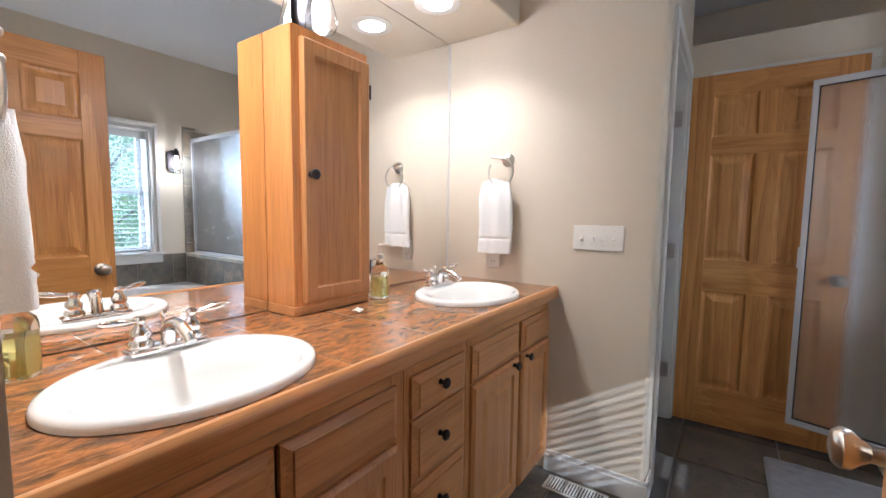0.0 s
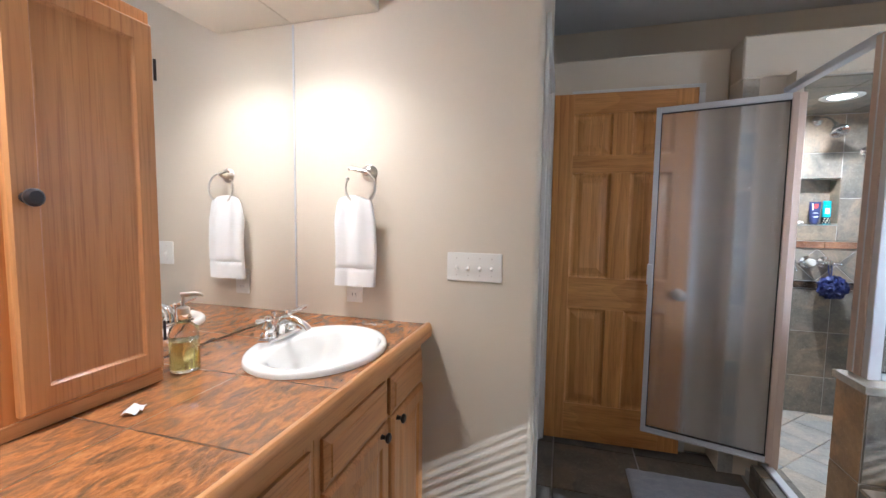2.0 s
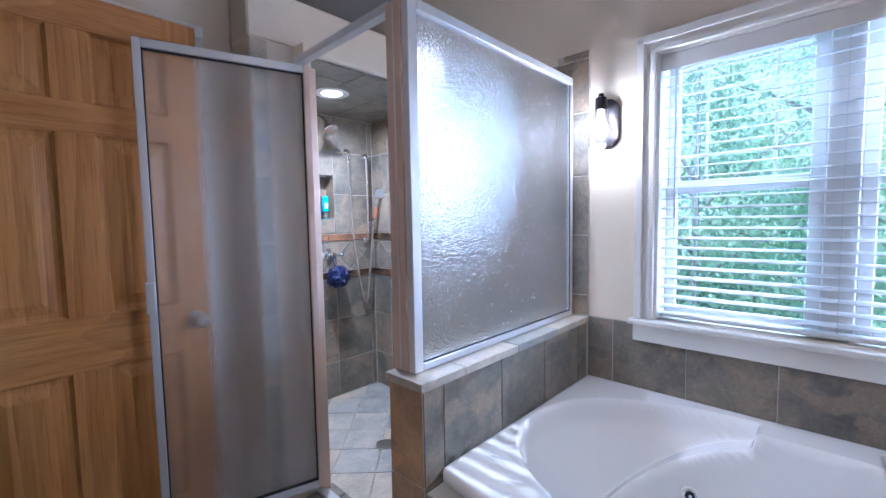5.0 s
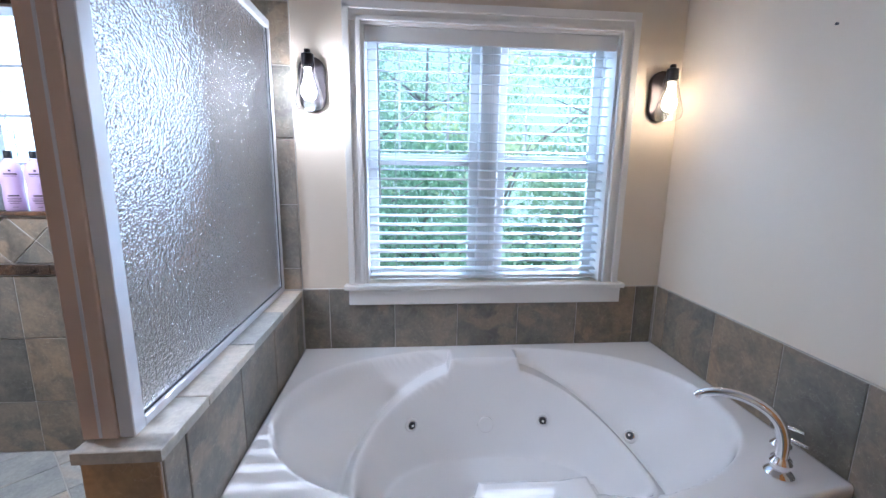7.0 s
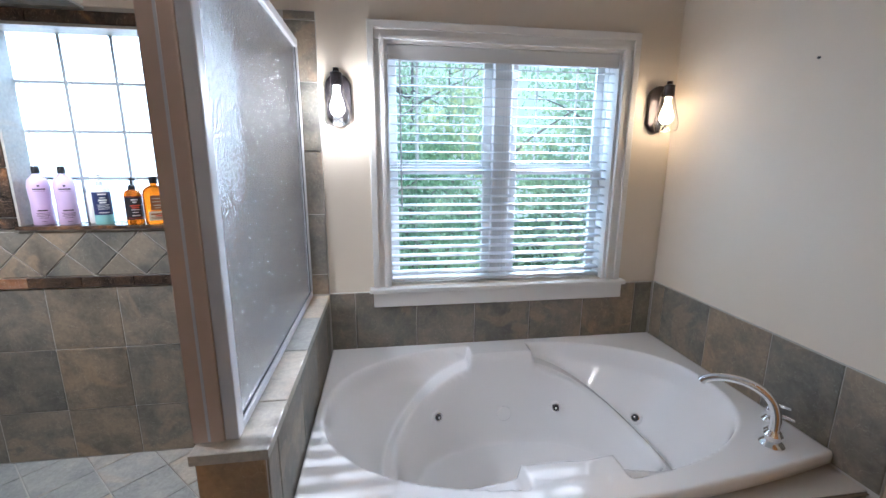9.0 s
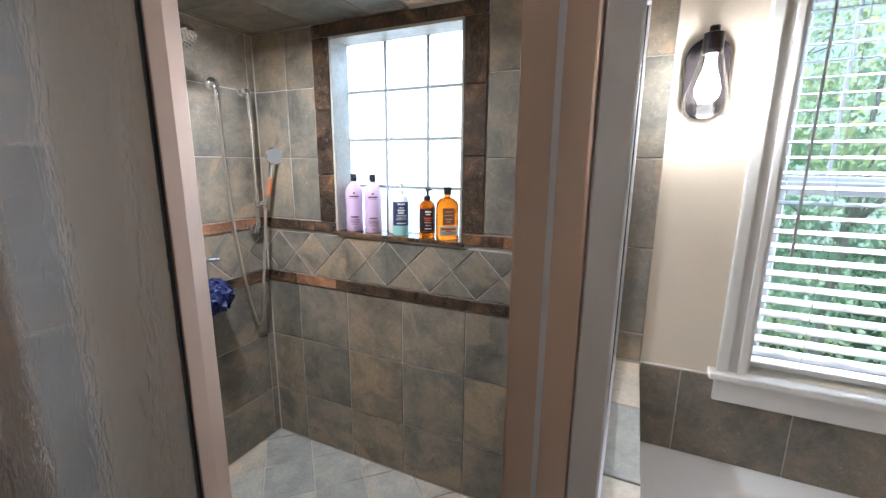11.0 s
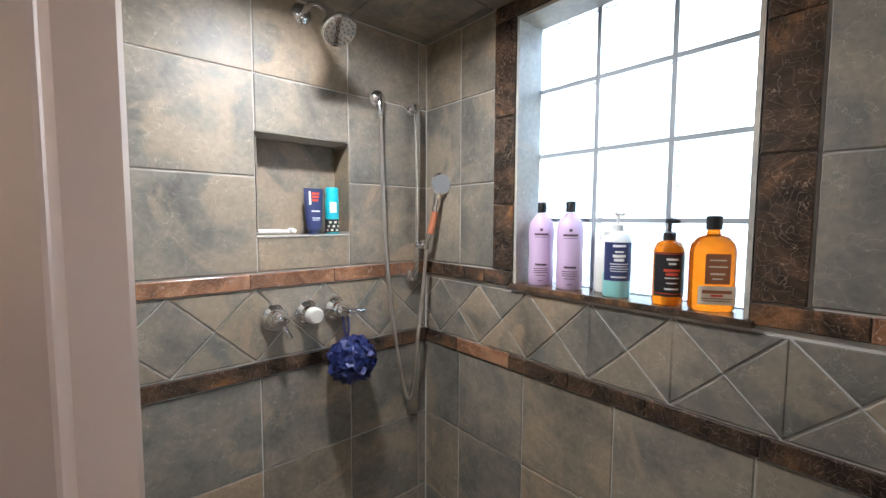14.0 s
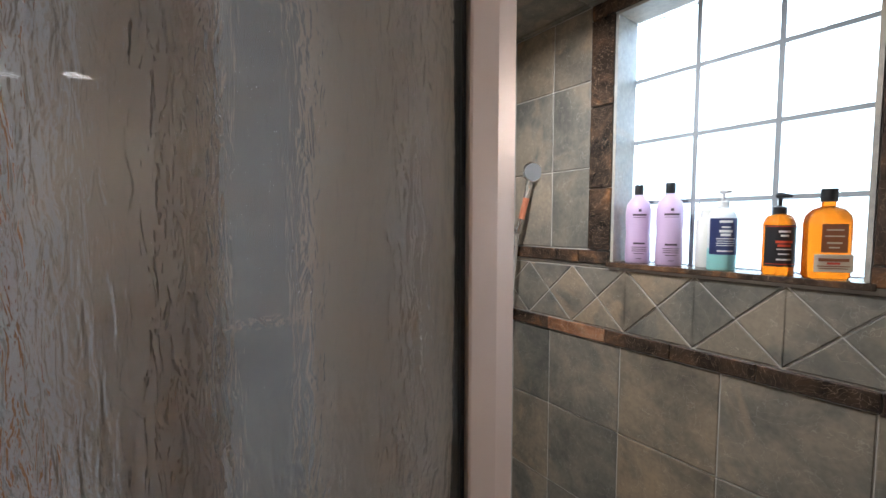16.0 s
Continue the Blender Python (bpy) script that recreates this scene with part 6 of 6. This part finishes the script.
def tree(x, y, h, r, n):
    t = thing("tree", (x, y, -1.5), "leafy green tree outside the tub window", "tree", "trees outside")
    trunk = tube([(x, y, -1.52), (x + 0.05, y + 0.04, h * 0.3 - 1.5), (x - 0.05, y, h * 0.85 - 1.5)], [0.08, 0.05, 0.012], 10)
    for k in range(6):
        a = rt.uniform(0, 6.28)
        z = -1.5 + h * rt.uniform(0.3, 0.7)
        trunk = tube([(x, y, z), (x + r * 0.4 * math.cos(a), y + r * 0.4 * math.sin(a), z + 0.4), (x + r * 0.8 * math.cos(a), y + r * 0.8 * math.sin(a), z + 0.7)], [0.026, 0.016, 0.006], 6, trunk)
    part("trunk", trunk, BARK, t)
    verts, faces = [], []
    clumps = []
    for _ in range(46):
        d = Vector((rt.gauss(0, 1), rt.gauss(0, 1), rt.gauss(0, 1))).normalized() * rt.uniform(0.35, 1.0)
        clumps.append((Vector((x + d.x * r, y + d.y * r, -1.5 + h * 0.58 + d.z * h * 0.42)), rt.uniform(0.25, 0.5) * r * 0.6))
    for _ in range(int(n * 1.7)):
        c, s = rt.choice(clumps)
        p = c + Vector((rt.gauss(0, s * 0.55), rt.gauss(0, s * 0.55), rt.gauss(0, s * 0.45)))
        if p.x < XO + 0.5:
            continue
        u = Vector((rt.gauss(0, 1), rt.gauss(0, 1), rt.gauss(0, 0.6))).normalized()
        v = u.orthogonal().normalized()
        v = Matrix.Rotation(rt.uniform(0, 6.28), 3, u) @ v
        l = rt.uniform(0.045, 0.085)
        k = len(verts)
        w = u.cross(v) * l * 0.35
        verts += [p - v * l * 0.5, p + w, p + v * l * 0.5, p - w]
        faces.append((k, k + 1, k + 2, k + 3))
    me = bpy.data.meshes.new("crown")
    me.from_pydata([tuple(v) for v in verts], [], faces)
    me.materials.append(LEAF)
    ob = new("crown", me)
    ob.parent = t
    ob.matrix_parent_inverse = Matrix.Translation(-t.location)
    return t


for tx, ty, th, tr_, tn in ((5.6, 0.6, 4.6, 1.3, 3600), (5.9, 2.5, 5.2, 1.5, 4000), (6.6, -1.4, 5.0, 1.6, 3600), (8.0, 1.4, 6.5, 1.9, 4000), (8.6, 4.4, 6.0, 1.9, 5000), (8.8, -3.6, 6.5, 2.0, 5000), (11.5, 0.2, 8.0, 2.5, 5000), (12.0, 3.2, 8.5, 2.6, 5000), (11.8, -6.0, 8.0, 2.6, 4500), (9.6, 0.2, 3.0, 1.5, 3500), (9.9, 2.6, 3.2, 1.5, 3500), (10.2, -2.4, 3.0, 1.6, 3500), (7.0, 1.2, 2.2, 1.1, 2500)):
    tree(tx, ty, th, tr_, tn)

# ---- tiles of floor and walls ----
fx = [0.424 + 0.447 * k for k in range(-3, 3)]
fx[-1] = 1.385
fy = [2.682 + 0.430 * k for k in range(-7, 2)] + [3.238]
pl = Plane((0, 0, -0.010), (1, 0, 0), (0, 1, 0))
tiles(floor, pl, fx, fy, SLATE_FLOOR, gap=0.008, thick=0.009)

# shower floor on the diagonal
pl = Plane((1.516, 2.374, 0.045), (1, 0, 0), (0, 1, 0))
diamonds(shower_floor, pl, 0, XTS - 1.516, 0, YB - 2.374, 0.305, SLATE_PALE, 0.08, 0.005, 6, 0.009)
# curb
tiles(curb, Plane((1.385, 2.36, 0.105), (1, 0, 0), (0, 1, 0)), [0.0, 0.13], [0.0, 0.22, 0.52, 0.63], SLATE, thick=0.010)
tiles(curb, Plane((1.385, 2.99, 0.0), (0, -1, 0), (0, 0, 1)), [0.0, 0.11, 0.41, 0.63], [0.0, 0.108], SLATE)

# shower back wall
UX = [1.4855, 1.543, 1.840, 2.136, 2.429, XTS]
pl = Plane((0, YB, 0), (1, 0, 0), (0, 0, 1))
LOW = [0.055, 0.306, 0.611, 0.900]
UP = [1.214, 1.492, 1.783, ZSH - 0.016]
niche = (NX0, NX1, NZ0, NZ1)
tiles(shower_back, pl, UX, LOW, SLATE)
tiles(shower_back, pl, UX, UP, SLATE, [niche])
bx = [1.4855, 1.543, 1.816, 2.076, 2.346, XTS]
for z0, z1, mt in ((1.166, 1.212, ROSSO), (0.902, 0.949, EMPERADOR)):
    for u0, u1 in zip(bx, bx[1:]):
        tile(shower_back, pl, rect(u0, u1, z0, z1), mt, 0.002, 0.010, name="border_tile")
diamonds(shower_back, pl, 1.4855, XTS, 0.951, 1.164, 0.213, SLATE, 0.13)
# niche lining
tiles(shower_back, Plane((0, YB + ND, 0), (1, 0, 0), (0, 0, 1)), [NX0, NX1], [NZ0, NZ1], SLATE, thick=0.004)
tiles(shower_back, Plane((NX0, YB + ND, NZ0), (1, 0, 0), (0, -1, 0)), [0.0, NX1 - NX0], [0.0, ND + 0.008], SLATE_PALE)
tiles(shower_back, Plane((NX0, YB, NZ1), (1, 0, 0), (0, 1, 0)), [0.0, NX1 - NX0], [-0.008, ND], SLATE)
tiles(shower_back, Plane((NX1, YB + ND, 0), (0, -1, 0), (0, 0, 1)), [0.0, ND + 0.008], [NZ0 + 0.01, NZ1 - 0.009], SLATE)
tiles(shower_back, Plane((NX0, YB, 0), (0, 1, 0), (0, 0, 1)), [-0.008, ND], [NZ0 + 0.01, NZ1 - 0.009], SLATE)

# shower window wall: u runs towards -y
pl = Plane((XTS, YB - 0.009, 0), (0, -1, 0), (0, 0, 1))
pl_out = Plane((XT, YB - 0.009, 0), (0, -1, 0), (0, 0, 1))   # strip beside the tub


def U(y):
    return YB - 0.009 - y


YI = HY1 + 0.001
hole = (U(GY1), U(GY0), GZ0 - 0.02, GZ1)
frame_hole = (U(3.556), U(2.780), 1.214, 2.1)
lowy = [YB - 0.009, 3.715, 3.428, 3.139, 2.845, 2.550, YI]
tiles(shower_east, pl, [U(y) for y in lowy], LOW, SLATE)
upy = [YB - 0.009, 3.715, 3.556, 2.780, 2.540, YI]
tiles(shower_east, pl, [U(y) for y in upy], UP, SLATE, [frame_hole])
tiles(shower_east, pl_out, [U(YI), U(2.212)], UP, SLATE)
tiles(shower_east, pl, [U(2.540), U(YI)], [0.900, 1.214], SLATE)
tiles(shower_east, pl_out, [U(YI), U(2.212)], [HZ + 0.032, 0.93, 1.214], SLATE)
tiles(shower_east, pl_out, [U(2.340), U(2.212)], [ZSH - 0.015, ZSH + 0.02], SLATE)
by_ = [YB - 0.009, 3.80, 3.59, 3.469]
for u0, u1 in zip(by_, by_[1:]):
    tile(shower_east, pl, rect(U(u0), U(u1), 1.166, 1.212), EMPERADOR, 0.002, 0.010, name="border_tile")
tile(shower_east, pl, rect(U(2.869), U(2.70), 1.166, 1.212), EMPERADOR, 0.002, 0.010, name="border_tile")
tile(shower_east, pl, rect(U(2.70), U(2.591), 1.166, 1.212), ROSSO, 0.002, 0.010, name="border_tile")
by_ = [YB - 0.009, 3.72, 3.48, 3.27, 3.06, 2.84, 2.591]
for k, (u0, u1) in enumerate(zip(by_, by_[1:])):
    tile(shower_east, pl, rect(U(u0), U(u1), 0.902, 0.949), ROSSO if k == 1 else EMPERADOR, 0.002, 0.010, name="border_tile")
for z0, z1, mt in ((0.902, 1.03, EMPERADOR), (1.03, 1.212, EMPERADOR)):
    tile(shower_east, pl, rect(U(2.589), U(2.542), z0, z1), mt, 0.002, 0.010, name="border_tile")
diamonds(shower_east, pl, 0.0, U(2.591), 0.951, 1.152, 0.203, SLATE, 0.083)
tiles(shower_east, pl, [U(YB - 0.009), U(3.482)], [1.1525, 1.1655], SLATE)
# dark marble round the window
zz = [1.214, 1.42, 1.69, 1.972]
for z0, z1 in zip(zz, zz[1:]):
    tile(shower_east, pl, rect(U(3.554), U(3.471), z0, z1), EMPERADOR, 0.002, 0.010, name="border_tile")
for z0, z1 in zip([1.214, 1.50, 1.75], [1.50, 1.75, 1.972]):
    tile(shower_east, pl, rect(U(2.867), U(2.782), z0, z1), EMPERADOR, 0.002, 0.010, name="border_tile")
for y0, y1 in ((3.554, 3.30), (3.30, 3.02), (3.02, 2.782)):
    tile(shower_east, pl, rect(U(y0), U(y1), 1.974, ZSH - 0.017), EMPERADOR, 0.002, 0.010, name="border_tile")

# shower end wall: inside, end and outer face
pl = Plane((1.485, 2.99, 0), (0, 1, 0), (0, 0, 1))
tiles(shower_west, pl, [0.0, 0.32, 0.62, YB - 2.99], LOW + [1.214, 1.492, 1.783, ZSH - 0.016], SLATE)
pl = Plane((1.27, 3.08, 0), (1, 0, 0), (0, 0, 1))
tiles(shower_west, pl, [0.0, 0.072], [0.0, 0.306, 0.611, 0.900, 1.214, 1.492, 1.783, ZSH], SLATE_PALE)

# half wall
HR = [0.0, 0.20, 0.505, HZ]
tiles(half_wall, Plane((HX0, HY0, 0), (1, 0, 0), (0, 0, 1)), [0.0, 0.085, 0.385, 0.685, 0.985, XT - HX0], HR, SLATE)
tiles(half_wall, Plane((HX0, HY1, 0), (0, -1, 0), (0, 0, 1)), [0.0, HY1 - HY0], HR, SLATE_WARM_LIT)
tiles(half_wall, Plane((XT, HY1, 0), (-1, 0, 0), (0, 0, 1)), [0.0, 0.32, 0.62, 0.92, XT - 1.47], [0.055, 0.306, 0.611, HZ], SLATE)
capu = [0.0, 0.20, 0.50, 0.80, XT - HX0 + 0.012]
tiles(half_wall, Plane((HX0 - 0.012, HY0 - 0.010, HZ), (1, 0, 0), (0, 1, 0)), capu, [0.0, HY1 - HY0 + 0.020], SLATE_PALE, gap=0.004, thick=0.026)

# tub surround
tiles(tub_splash, Plane((XT, HY0 - 0.010, 0), (0, -1, 0), (0, 0, 1)), [0.0, 0.118, 0.415, 0.708, 0.998, 1.287, 1.577, HY0 - 0.010 - YTUB - 0.019], [0.50, 0.832], SLATE)
tiles(tub_splash_foot, Plane((XT, YTUB + 0.010, 0), (-1, 0, 0), (0, 0, 1)), [0.009, 0.095, 0.395, 0.695, 0.945, XT - 1.345], [0.50, 0.835], SLATE)
tiles(apron, Plane((1.375, HY0, 0), (0, -1, 0), (0, 0, 1)), [0.0, 0.12, 0.42, 0.72, 1.02, 1.32, 1.62, HY0 - YTUB - 0.012], [0.0, 0.19, 0.492], SLATE)
tiles(apron, Plane((1.365, YTUB + 0.011, 0.485), (1, 0, 0), (0, 1, 0)), [0.0, 0.15], [0.0, 0.30, 0.60, 0.90, 1.20, 1.50, HY0 - YTUB - 0.012], SLATE)
